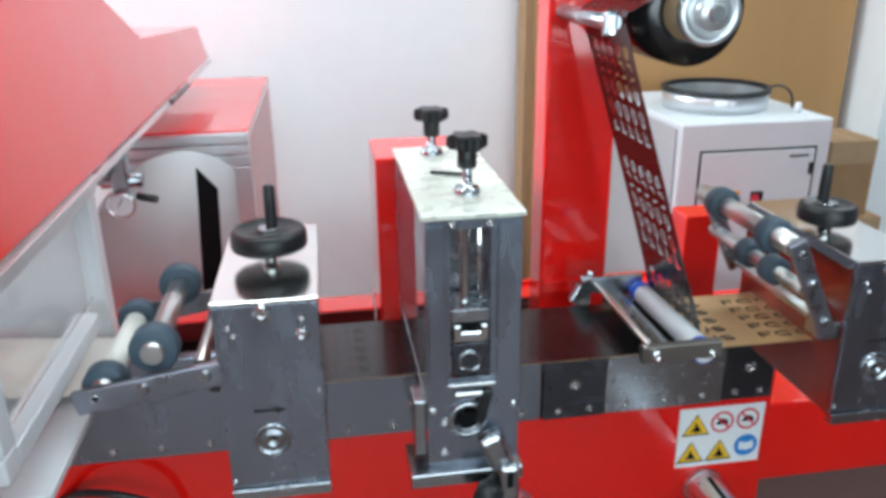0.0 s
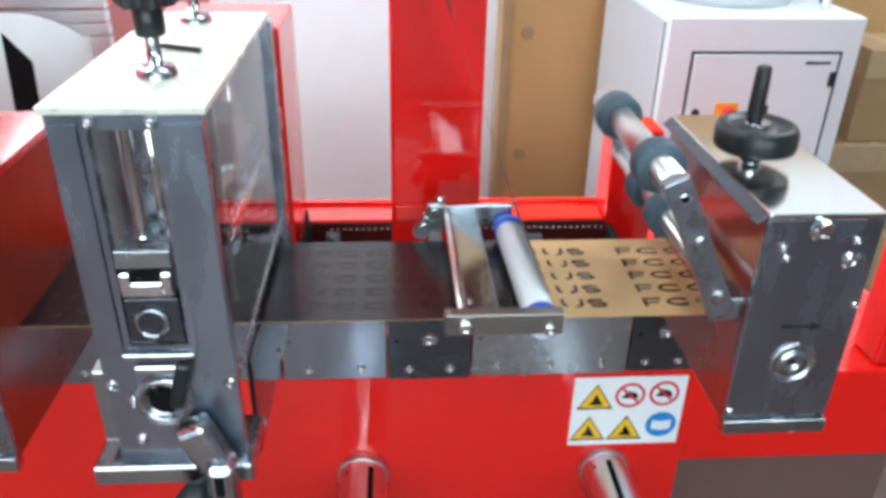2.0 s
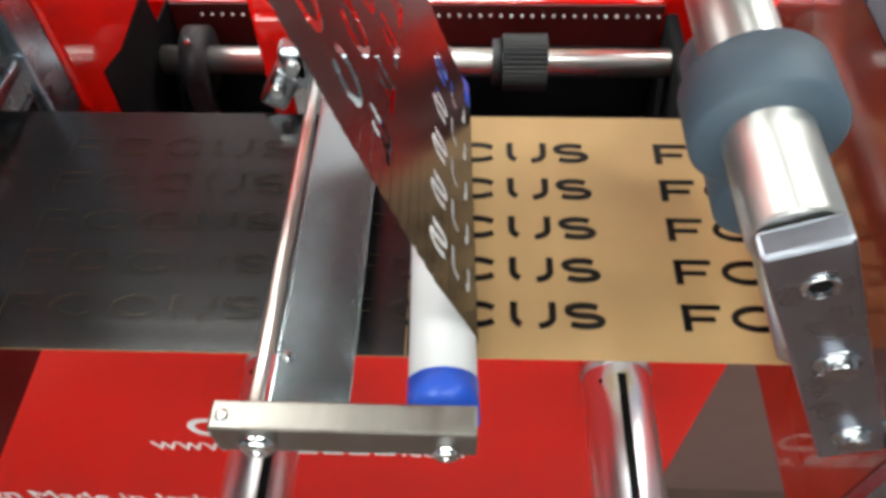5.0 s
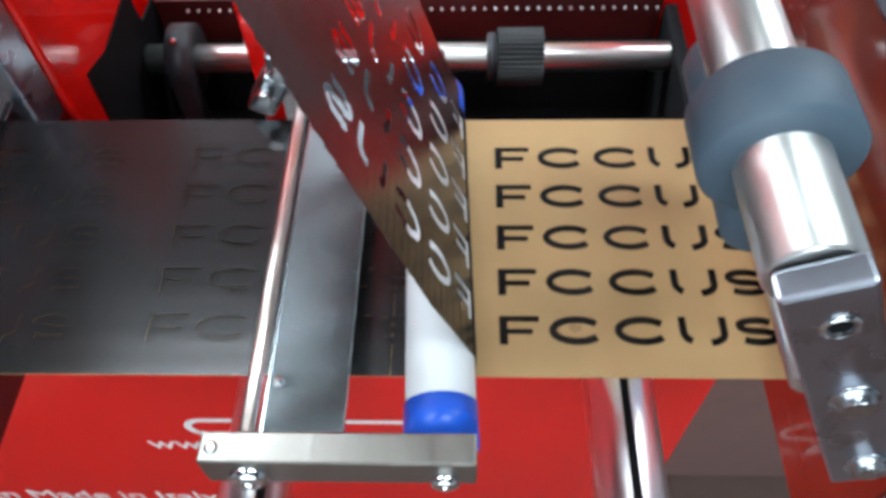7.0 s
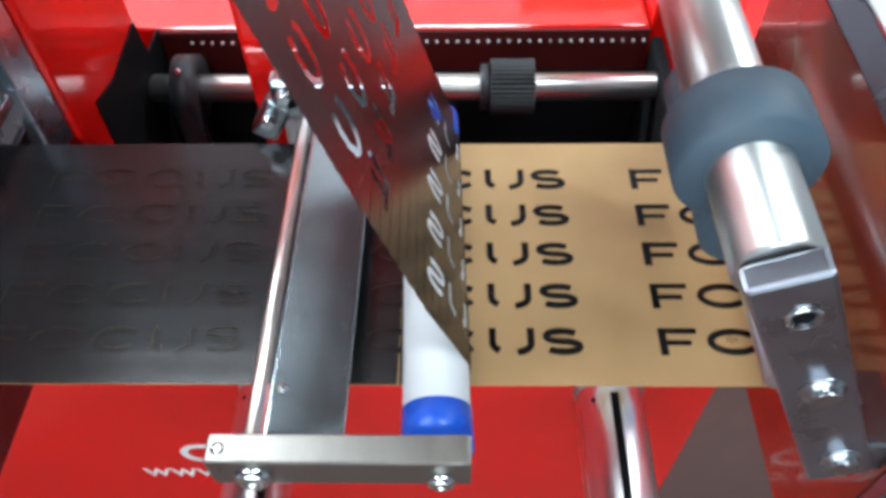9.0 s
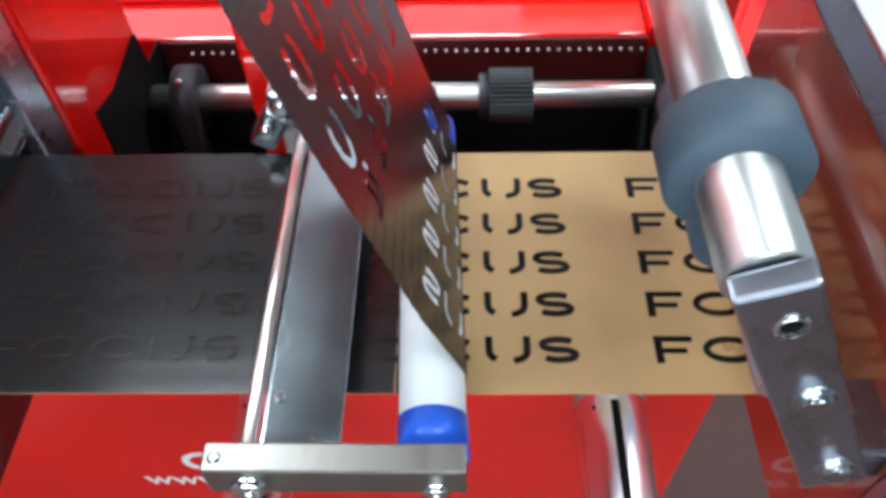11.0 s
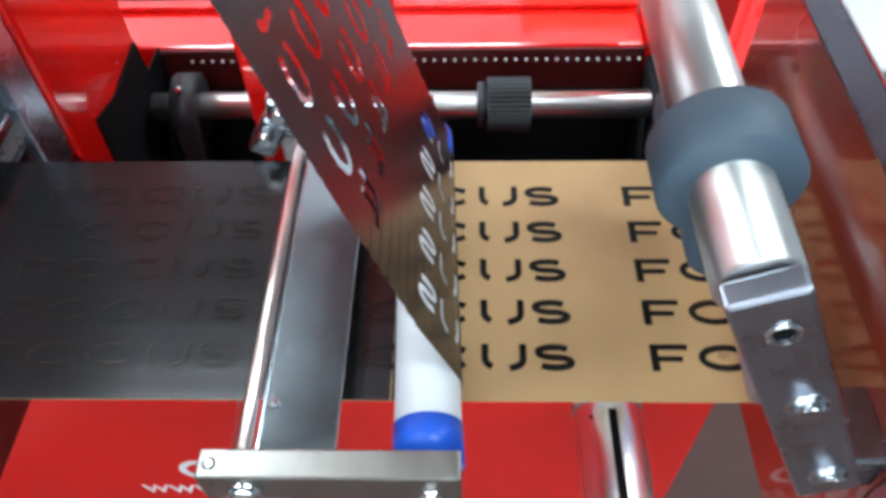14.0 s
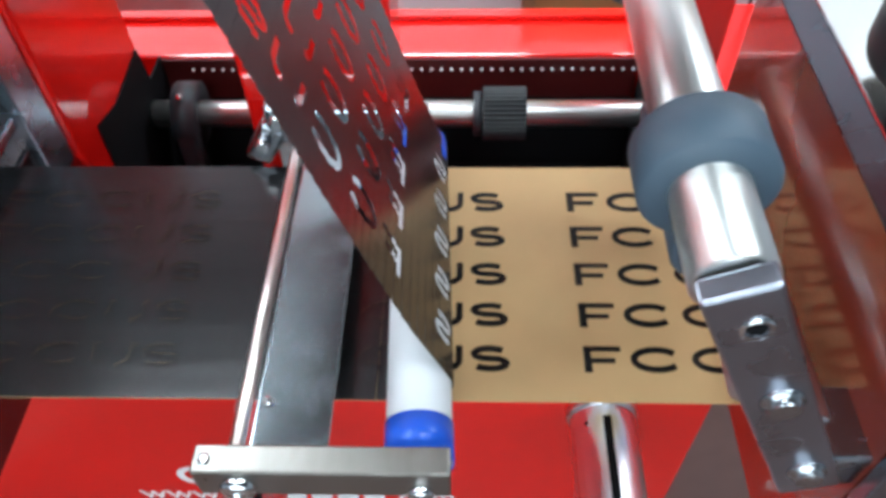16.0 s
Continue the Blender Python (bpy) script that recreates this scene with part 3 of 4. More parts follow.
def nip_unit(x0, x1, y0, y1, z0, z1, label, wheel):
    u = thing("nip_unit", ((x0 + x1) / 2, (y0 + y1) / 2, z0), label, "press unit", "nip units")
    t = 0.008
    part("front_plate", box(x0, x1, y0, y0 + t, z0 + 0.012, z1, 0.0012), STEEL, u, "brushed blue-grey front plate")
    part("side_plate", box(x0 + 0.001, x0 + 0.007, y0 + t + 0.001, y1, z0 + 0.003, z1 - 0.005, 0.001), SIDE, u, "dark red glossy side plate")
    part("side_plate", box(x1 - 0.007, x1 - 0.001, y0 + t + 0.001, y1, z0 + 0.003, z1 - 0.005, 0.001), SIDE, u, "dark red glossy side plate")
    for ex in (x0, x1 - 0.004):
        part("edge_bar", box(ex, ex + 0.004, y0 + t + 0.001, y1, z1 - 0.004, z1, 0.0005), CHROME, u)
    part("top_plate", box(x0 - 0.001, x1 + 0.001, y0 - 0.002, y1, z1 + 0.0005, z1 + 0.006, 0.0012), MIRROR, u, "polished top plate")
    part("foot_lip", box(x0, x1, y0 - 0.006, y0 + 0.01, z0 - 0.006, z0 + 0.011, 0.001), ZINC, u)
    part("bottom_plate", box(x0 + 0.01, x1 - 0.01, y0 + 0.012, y1, z0 + 0.055, z0 + 0.063, 0.001), DARKSTEEL, u)
    cx, yf = (x0 + x1) / 2, y0
    rx, rz = x0 + 0.058, z0 + 0.082
    cap = part("bearing_cap", lathe((rx, yf, rz), (rx, yf - 0.003, rz), [(0, 0.024), (0.003, 0.0235), (0.003, 0.020), (0.001, 0.019), (0.001, 0.014), (0.003, 0.013), (0.003, 0.006), (0.001, 0.005), (0.001, 0.0005)]), ZINC, u, "turned bearing cap")
    part("centre_hole", rod((rx, yf - 0.0005, rz), (rx, yf - 0.0022, rz), 0.0022, seg=12), VOID, cap)
    ax, az = rx, rz + 0.044
    part("arrow", flat_bm([[(ax - 0.020, az - 0.0016), (ax + 0.008, az - 0.0016), (ax + 0.008, az - 0.005), (ax + 0.021, az), (ax + 0.008, az + 0.005), (ax + 0.008, az + 0.0016), (ax - 0.020, az + 0.0016)]], 0.0006, pose(0, yf - 0.0004, 0) @ UP), BLACK, u, "black direction arrow")
    for sx, sz, r in ((x0 + 0.018, z1 - 0.028, 0.0035), (x0 + 0.024, z1 - 0.040, 0.0035), (x1 - 0.022, z1 - 0.043, 0.008), (x1 - 0.022, z1 - 0.022, 0.0035), (cx - 0.004, z1 - 0.012, 0.009), (x0 + 0.004, z0 + 0.022, 0.003), (x1 - 0.005, z0 + 0.15, 0.003)):
        part("screw", screw(sx, yf, sz, r * 0.8), CHROME, u)
    part("bolt", join(rod((cx - 0.004, yf + 0.001, z1 - 0.004), (cx - 0.004, yf - 0.010, z1 - 0.006), 0.007)), CHROME, u)
    handwheel(u, *wheel)
    return u


nip_unit(-0.126, 0.002, 0.835, 1.115, 0.916, 1.189, "brushed steel nip unit with black handwheel, before the die unit", (-0.060, 0.970, 1.213, 0.051))
after = nip_unit(0.726, 0.836, 0.836, 1.118, 0.938, 1.181, "brushed steel nip unit with a black handwheel, after the peeling roller", (0.760, 0.965, 1.201, 0.042))
part("edge_lip", box(0.7135, 0.7275, 0.838, 1.116, 1.1795, 1.1815, 0.0008, Matrix.Rotation(radians(-40), 4, "Y")), DARKSTEEL, after, "polished sloping edge lip")


vb = thing("valve_block", (0.85, 0.93, 1.01), "small pale air valve block on the nip unit", "valve")
part("body", box(0.8372, 0.868, 0.90, 0.96, 0.985, 1.035, 0.003), ZINC, vb)
for vz in (0.996, 1.010, 1.024):
    part("port", rod((0.852, 0.90, vz), (0.852, 0.894, vz), 0.004, seg=12), CHROME, vb)


# ---- die unit ----
du = thing("die_unit", (0.186, 0.95, 0.95), "tall steel die-cutting unit with two black star knobs on top", "press unit")
X0, X1, Y0, Y1, Z0, Z1 = 0.128, 0.243, 0.783, 1.118, 0.966, 1.300
front = flat_bm([[(X0, Z0), (X1, Z0), (X1, Z1), (X0, Z1)], [(0.157, 1.095), (0.157, 1.288), (0.206, 1.288), (0.206, 1.095)]], 0.010, pose(0, Y0 + 0.005, 0) @ UP)
part("front_frame", front, STEEL, du, "brushed steel front frame with a tall slot")
for a, b in ((X0, 0.151), (0.212, X1)):
    part("jamb", box(a + 0.002, b, Y0 - 0.003, Y0 - 0.0003, 1.09, 1.294, 0.001), STEEL, du)
for sx in (X0, X1 - 0.004):
    sp = part("side_pane", box(sx, sx + 0.004, Y0 + 0.011, 1.105, 1.06, Z1 - 0.002, 0.0008), GLASS, du, "clear acrylic side pane")
    sp.visible_shadow = False
    part("edge_bar", box(sx - 0.001, sx + 0.005, Y0 + 0.0115, 1.105, 1.050, 1.0585, 0.001), ZINC, du)
    part("lower_side", box(sx - 0.001, sx + 0.004, 0.846, 1.104, 0.912, 1.030, 0.001), LOWSIDE, du, "dark glossy lower side plate")
    for ly in (0.87, 1.0, 1.085):
        part("bolt", screw(sx + 0.004 if sx > X0 else sx - 0.001, ly, 0.93, 0.004, (1, 0, 0) if sx > X0 else (-1, 0, 0)), CHROME, du)
rear = part("rear_plate", box(X0, X1 + 0.006, 1.106, 1.139, 0.988, Z1 - 0.002, 0.0015), REARSTEEL, du, "blue-grey steel rear plate")
part("rear_boss", tube((0.193, 1.106, 1.096), (0.193, 1.098, 1.096), 0.021, 0.017), ZINC, rear)
part("rear_bore", rod((0.193, 1.1055, 1.096), (0.193, 1.101, 1.096), 0.017), SHADERED, rear, "dark red bore")
for rx, rz, rr in ((0.226, 1.150, 0.0065), (0.208, 1.172, 0.006), (0.160, 1.165, 0.0065)):
    part("cross_rod", rod((rx, Y0 + 0.011, rz), (rx, 1.105, rz), rr), CHROME, du)
part("carriage", box(0.150, 0.232, 0.93, 0.99, 1.20, 1.245, 0.004), STEEL, du)
part("carriage_bar", box(0.150, 0.238, 1.03, 1.06, 1.072, 1.084, 0.003), BLACK, du)
for cxx in (0.165, 0.215):
    part("upright", rod((cxx, 1.0, 1.06), (cxx, 1.0, 1.296), 0.006), CHROME, du)
part("die_roller", rod((0.184, Y0 + 0.012, 1.062), (0.184, 1.104, 1.062), 0.022), CHROME, du, "bright die roller")
part("back_plate", box(X0 + 0.008, X1 - 0.008, Y0 + 0.06, Y0 + 0.066, 1.10, Z1 - 0.002, 0.001), ZINC, du)
part("top_plate", box(X0 - 0.004, X1 + 0.004, Y0 - 0.003, Y1, Z1 + 0.0005, Z1 + 0.007, 0.0012), CREAM, du, "cream-coloured top plate")
part("base_lip", box(0.104, X1 + 0.006, Y0 - 0.012, Y0 + 0.06, 0.945, 0.9655, 0.002), ZINC, du)
part("bracket", box(0.112, 0.127, Y0 + 0.01, Y0 + 0.05, 0.98, 1.06, 0.002), ZINC, du)
part("screw_spindle", lathe((0.178, Y0 + 0.02, 1.19), (0.178, Y0 + 0.02, 1.299), [(0.003 * k, 0.006 if k % 2 else 0.0072) for k in range(37)], 20), CHROME, du)
part("guide_pin", rod((0.196, Y0 + 0.02, 1.19), (0.196, Y0 + 0.02, 1.299), 0.004), CHROME, du)
sl = part("slider", box(0.159, 0.204, Y0 - 0.004, Y0 + 0.05, 1.172, 1.188, 0.001), ZINC, du)
part("slider_block", box(0.160, 0.203, Y0 - 0.006, Y0 + 0.04, 1.145, 1.160, 0.003), CHROME, du)
for sx in (0.165, 0.198):
    part("clip", box(sx - 0.005, sx + 0.005, Y0 - 0.008, Y0 + 0.01, 1.150, 1.170, 0.003), CHROME, du)
bb = part("bearing_block", box(0.159, 0.204, Y0 - 0.002, Y0 + 0.05, 1.098, 1.142, 0.001), DARKSTEEL, du)
part("bearing_ring", tube((0.180, Y0 - 0.002, 1.12), (0.180, Y0 - 0.005, 1.12), 0.014, 0.011), ZINC, bb)
part("shelf", box(0.152, 0.212, Y0 - 0.010, Y0, 1.086, 1.091, 0.001), CHROME, du)
lb = part("lower_bearing", lathe((0.178, Y0, 1.036), (0.178, Y0 - 0.006, 1.036), [(0, 0.026), (0.006, 0.025), (0.006, 0.019), (0.003, 0.018), (0.003, 0.001)]), ZINC, du, "turned lower bearing")
part("bore", rod((0.178, Y0 - 0.0032, 1.036), (0.178, Y0 - 0.0045, 1.036), 0.013), VOID, lb)
part("latch_arm", box(0.160, 0.196, Y0 - 0.012, Y0 - 0.001, 1.072, 1.080, 0.002), CHROME, du)
part("latch_lever", box(0.190, 0.203, Y0 - 0.016, Y0 - 0.004, 1.035, 1.083, 0.003, Matrix.Rotation(radians(14), 4, "Y")), BLACK, du)
lv = part("cylinder_bracket", join(box(0.196, 0.226, Y0 - 0.03, Y0 - 0.004, 0.968, 1.024, 0.006, Matrix.Rotation(radians(-22), 4, "Y")), box(0.212, 0.238, Y0 - 0.04, Y0 - 0.012, 0.925, 0.985, 0.006)), ZINC, du, "pale cast lever bracket")
part("bracket_slot", box(0.221, 0.229, Y0 - 0.042, Y0 - 0.039, 0.955, 0.978, 0.001), VOID, lv)
part("black_knob", lathe((0.188, Y0 - 0.05, 0.935), (0.215, Y0 - 0.01, 0.952), [(0, 0.010), (0.004, 0.017), (0.03, 0.018), (0.036, 0.012), (0.048, 0.008)], 20), BLACK, lv)
for sx, sz in ((0.134, 1.052), (0.237, 1.052), (0.150, 0.99), (0.150, 1.034), (0.160, 1.294), (0.205, 1.294)):
    part("screw", screw(sx, Y0, sz, 0.0035), CHROME, du)


def star_knob(x, y, z0, z1, r=0.0255):
    loop = [((r - 0.0035 + 0.0035 * math.cos(6 * a)) * math.cos(a), (r - 0.0035 + 0.0035 * math.cos(6 * a)) * math.sin(a)) for a in [2 * math.pi * i / 72 for i in range(72)]]
    top = flat_bm([loop], 0.012, pose(x, y, z1))
    small = flat_bm([[(px * 0.9, py * 0.9) for px, py in loop]], 0.017, pose(x, y, z1))
    k = part("star_knob", join(top, small, rod((x, y, z1 - 0.032), (x, y, z1 - 0.008), 0.012)), BLACK, du, "black plastic star knob")
    part("spindle", lathe((x, y, z0), (x, y, z1 - 0.03), [(0, 0.0165), (0.005, 0.0165), (0.006, 0.015), (0.009, 0.0145), (0.009, 0.0062), (z1 - 0.03 - z0, 0.0058)], 24), ZINC, k)


star_knob(0.192, 0.862, Z1 + 0.007, 1.372)
star_knob(0.178, 1.070, Z1 + 0.007, 1.366)
part("pointer", box(0.158, 0.214, 0.945, 0.949, Z1 + 0.0075, Z1 + 0.012, 0.001, Matrix.Rotation(radians(-24), 4, "Z")), BLACK, du)


# ---- peeling bracket ----
pb = thing("peel_bracket", (0.49, 0.96, 1.05), "steel peeling bracket with a flat plate and a white roller", "bracket")
nb = part("near_bar", box(0.4315, 0.5475, 0.8425, 0.8565, 1.056, 1.0795, 0.0012), BAR, pb, "flat steel end bar")
part("screw", lathe((0.4515, 0.8425, 1.067), (0.4515, 0.8375, 1.067), [(0, 0.0085), (0.003, 0.0085), (0.005, 0.006), (0.005, 0.003), (0.003, 0.002)], 20), CHROME, nb)
part("screw", lathe((0.534, 0.8425, 1.062), (0.534, 0.8385, 1.062), [(0, 0.006), (0.003, 0.006), (0.004, 0.004), (0.004, 0.002), (0.002, 0.001)], 20), CHROME, nb)
part("screw", screw(0.437, 0.849, 1.0795, 0.002, (0, 0, 1), 0.001), CHROME, nb)
part("far_bar", box(0.432, 0.530, 1.082, 1.092, 1.055, 1.083, 0.0015), ZINC, pb, "flat steel end bar")
plt = part("plate", box(0.4525, 0.4895, 0.857, 1.081, 1.0625, 1.0665, 0.001, Matrix.Rotation(radians(19), 4, "Y")), PLATE, pb, "flat zinc-plated plate")
part("rivet", lathe((0.459, 0.883, 1.0695), (0.460, 0.883, 1.0725), [(0, 0.003), (0.0012, 0.003), (0.0022, 0.0015)], 12), CHROME, plt)
# Rod stands in for the plate's bent edge; its warm tint paints reflected red.
part("rod", rod((0.4485, 0.857, 1.072), (0.4485, 1.081, 1.072), 0.0036), WARMSTEEL, pb, "round rod for the plate's bent edge, tinted by red reflection")
NEAR, FAR = Vector((0.532, 0.858, 1.0545)), Vector((0.5238, 1.084, 1.0545))
ROLL = (FAR - NEAR).normalized()
rl = part("roller", rod(NEAR, FAR, 0.0165), WHITE, pb, "white plastic roller with blue end bands")
part("band", tube(NEAR + ROLL * 0.0008, NEAR + ROLL * 0.021, 0.0171, 0.016), BLUE, rl, "blue tape band")
part("band", tube(FAR - ROLL * 0.020, FAR - ROLL * 0.001, 0.0171, 0.016), BLUE, rl, "blue tape band")
part("axle", rod(NEAR - ROLL * 0.006, FAR + ROLL * 0.006, 0.006), CHROME, rl)
cl = part("clamp", join(box(0.412, 0.430, 1.082, 1.098, 1.036, 1.070, 0.003, Matrix.Rotation(radians(30), 4, "Y")), box(0.424, 0.442, 1.082, 1.096, 1.062, 1.086, 0.003)), ZINC, pb, "zinc clamp with bolts")
for p in ((0.433, 1.082, 1.076), (0.420, 1.082, 1.056)):
    part("bolt", rod(p, (p[0], p[1] - 0.006, p[2]), 0.0055, seg=6), CHROME, cl)
part("post", rod((0.44, 1.089, 1.083), (0.44, 1.089, 1.094), 0.006), CHROME, cl)
part("carrier", box(0.425, 0.445, 1.092, 1.128, 0.985, 1.06, 0.002), ZINC, pb)


# ---- guide roller sets ----
def guide_rollers(label, arm, pivot, rollers, y0, y1, bar=None, half=0.0125):
    """Two end arms with rollers between them; rollers: x, z, radius, rubber discs at y."""
    g = thing("guide_rollers", (pivot[0], (y0 + y1) / 2, pivot[1]), label, "roller set", "guide roller sets")
    d = Vector((arm[0] - pivot[0], 0, arm[1] - pivot[1]))
    ang = math.atan2(d.x, d.z)
    mid = ((arm[0] + pivot[0]) / 2, (arm[1] + pivot[1]) / 2)
    n = d.length
    for y, t in ((y0 - 0.004, 0.010), (y1, 0.008)):
        a = part("arm", box(mid[0] - half, mid[0] + half, y - t, y, mid[1] - n / 2 - 0.012, mid[1] + n / 2 + 0.006, 0.0015, Matrix.Rotation(ang, 4, "Y")), ARM, g, "grey steel arm")
        if y < y0:
            hx, hz = pivot[0] + d.x * 0.90, pivot[1] + d.z * 0.90
            hole = part("bore", tube((hx, y - t - 0.0008, hz), (hx, y - t + 0.004, hz), 0.0056, 0.0042, 20), CHROME, a)
            part("bore_depth", rod((hx, y - t - 0.0003, hz), (hx, y - t + 0.003, hz), 0.0042, seg=16), VOID, a)
            for f, r in ((0.54, 0.0066), (0.07, 0.0066)):
                px, pz = pivot[0] + d.x * f, pivot[1] + d.z * f
                part("bolt", lathe((px, y - t, pz), (px, y - t - 0.005, pz), [(0, r * 1.2), (0.0015, r * 1.2), (0.0015, r), (0.005, r * 0.85)], 20), ZINC, a)
    for x, z, r, discs in rollers:
        t = part("tube", rod((x, y0 - 0.003, z), (x, y1 + 0.012, z), r), TUBE, g, "satin steel tube")
        part("stub", rod((x, y1 + 0.012, z), (x, y1 + 0.022, z), r * 0.7), ZINC, t)
        for dy, dr in discs:
            part("disc", lathe((x, dy - 0.013, z), (x, dy + 0.013, z), [(0, r), (0, dr - 0.002), (0.002, dr), (0.024, dr), (0.026, dr - 0.002), (0.026, r)]), RUBBER, t, "grey rubber ring")
    part("foot", box(pivot[0] - 0.004, pivot[0] + 0.03, y0 - 0.006, y0 + 0.03, pivot[1] - 0.024, pivot[1] + 0.002, 0.002), ZINC, g)
    if bar:
        part("lower_bar", rod((bar[0], y0 + 0.012, bar[1]), (bar[0], y1 + 0.01, bar[1]), bar[2]), TUBE, g)
    return g


guide_rollers("raised steel guide rollers with grey rubber rings over kraft web", (0.6385, 1.2135), (0.6985, 1.0885), ((0.638, 1.209, 0.0145, ((0.903, 0.0250), (1.052, 0.0250))), (0.664, 1.143, 0.0105, ((0.93, 0.0215), (1.00, 0.0215)))), 0.853, 1.100, (0.706, 1.088, 0.009))
guide_rollers("lowered steel guide rollers with grey rubber rings at the infeed", (-0.29, 1.078), (-0.13, 1.102), ((-0.268, 1.083, 0.014, ((0.868, 0.027), (1.06, 0.027))), (-0.203, 1.128, 0.014, ((0.868, 0.030), (1.072, 0.030)))), 0.848, 1.085, (-0.150, 1.10, 0.009), 0.016)


# ---- infeed housing ----
ih = thing("infeed_housing", (-0.5, 0.95, 0.6), "white-framed infeed housing with clear side windows", "machine housing")
for a in ((-0.75, -0.312, 0.665, 0.700, 1.255, 1.290), (-0.75, -0.312, 0.665, 0.700, 1.085, 1.115), (-0.347, -0.312, 0.665, 0.700, 1.1155, 1.2545), (-0.345, -0.312, 0.701, 1.12, 1.262, 1.290), (-0.345, -0.312, 0.701, 1.03, 1.085, 1.110), (-0.345, -0.315, 1.085, 1.12, 0.95, 1.2615)):
    part("frame_bar", box(*a, 0.003), WHITE, ih, "white square frame bar")
sw3 = part("window", box(-0.335, -0.330, 0.705, 1.08, 1.113, 1.258, 0.001), GLASS, ih, "clear side window")
sw4 = part("window", box(-0.75, -0.35, 0.680, 0.684, 1.118, 1.252, 0.001), GLASS, ih, "clear front window")
sw3.visible_shadow = sw4.visible_shadow = False
part("back", box(-0.75, -0.36, 1.13, 1.14, 0.95, 1.28, 0.001), WHITE, ih)
part("tray", box(-0.75, -0.30, 0.72, 1.1, 1.02, 1.03, 0.001), WHITE, ih)
for sz in (1.102, 1.272):
    part("screw", screw(-0.326, 0.665, sz, 0.004), BLACK, ih)
hd = thing("red_hood", (-0.6, 1.3, 1.3), "large glossy red hood raised over the infeed", "hood")
hood = bmesh.new()
prof = [(0.60, 1.293), (2.45, 1.293), (2.45, 1.39), (1.72, 1.425), (1.55, 1.51), (0.60, 2.1)]
for x in (-0.309, -0.85):
    for y, z in prof:
        hood.verts.new((x + (z - 1.293) * -0.25, y, z))
hood.verts.ensure_lookup_table()
n = len(prof)
hood.faces.new([hood.verts[k] for k in range(n)])
hood.faces.new([hood.verts[n + k] for k in range(n)][::-1])
for k in range(n):
    hood.faces.new((hood.verts[k], hood.verts[n + k], hood.verts[n + (k + 1) % n], hood.verts[(k + 1) % n]))
bmesh.ops.recalc_face_normals(hood, faces=hood.faces)
bmesh.ops.bevel(hood, geom=hood.edges[:], offset=0.004, segments=2, affect="EDGES")
part("shell", hood, RED, hd)
part("edge_trim", box(-0.309, -0.300, 0.62, 2.45, 1.284, 1.292, 0.001), ALU, hd, "pale edge trim")
part("hinge", box(-0.304, -0.294, 1.7, 1.95, 1.286, 1.296, 0.002), DARKSTEEL, hd)
ub = thing("unwinder_frame", (-0.3, 1.9, 0.6), "aluminium profile frame with a red cover over the unwinder", "frame")
part("cover", box(-0.8, -0.150, 1.762, 2.62, 1.185, 1.212, 0.004), RED, ub, "red sheet-metal cover")
for zz in (1.138, 1.162, 1.187):
    part("profile", box(-0.75, -0.148, 1.733, 1.76, zz, zz + 0.023, 0.003), ALU, ub)
part("profile", box(-0.188, -0.148, 1.7335, 1.7595, GROUND, 1.136, 0.003), ALU, ub)
part("panel", box(-0.158, -0.151, 1.762, 2.62, GROUND, 1.184, 0.002), GLARERED, ub, "red gloss side panel")
rr = thing("paper_reel", (-0.35, 1.62, 0.95), "large pale paper reel with a dark gap on its flange", "reel")
part("flange", lathe((-0.30, 1.62, 0.985), (-0.40, 1.72, 0.985), [(0, 0.02), (0, 0.215), (0.006, 0.216), (0.006, 0.15), (0.12, 0.15), (0.12, 0.02)], 64), REELGREY, rr)
part("gap", flat_bm([[(-0.231, 1.196), (-0.194, 1.150), (-0.205, 0.93), (-0.247, 0.93)]], 0.004, pose(0, 1.50, 0) @ UP), VOID, rr, "dark gap")
gg = thing("pressure_regulator", (-0.335, 1.331, 1.18), "small air regulator with a round white gauge", "gauge")
part("body", join(box(-0.352, -0.322, 1.34, 1.37, 1.16, 1.29, 0.005), rod((-0.37, 1.355, 1.215), (-0.30, 1.355, 1.215), 0.013), rod((-0.36, 1.34, 1.235), (-0.36, 1.30, 1.235), 0.012)), ZINC, gg)
dial = part("gauge", lathe((-0.336, 1.345, 1.178), (-0.336, 1.322, 1.178), [(0, 0.018), (0.004, 0.024), (0.020, 0.024), (0.023, 0.0215), (0.021, 0.020), (0.021, 0.0005)]), CHROME, gg)
part("dial", rod((-0.336, 1.3245, 1.178), (-0.336, 1.3235, 1.178), 0.0195), WHITE, dial)
part("needle", box(-0.337, -0.335, 1.322, 1.323, 1.176, 1.192, 0, Matrix.Rotation(radians(35), 4, "Y")), BLACK, dial)
part("valve", rod((-0.310, 1.34, 1.19), (-0.275, 1.33, 1.185), 0.007), BLACK, gg)
pw = thing("paper_web", (-0.3, 0.98, 1.05), "white paper web running from the housing over the infeed rollers", "paper web")
part("sheet", join(box(-0.50, -0.285, 0.905, 1.075, 1.052, 1.0526, 0, Matrix.Rotation(radians(4), 4, "Y")), lathe((-0.268, 0.905, 1.083), (-0.268, 1.045, 1.083), [(0, 0.0145), (0, 0.0155), (0.14, 0.0155), (0.14, 0.0145)])), PAPER, pw)
wire([(-0.46, 1.131, 0.72), (-0.40, 1.09, 0.76), (-0.31, 1.08, 0.74), (-0.24, 1.131, 0.64)], 0.007, "loose_hose", BLACK)
tagged(bpy.data.objects["loose_hose"], "black air hose looping before the red panel", "hose")


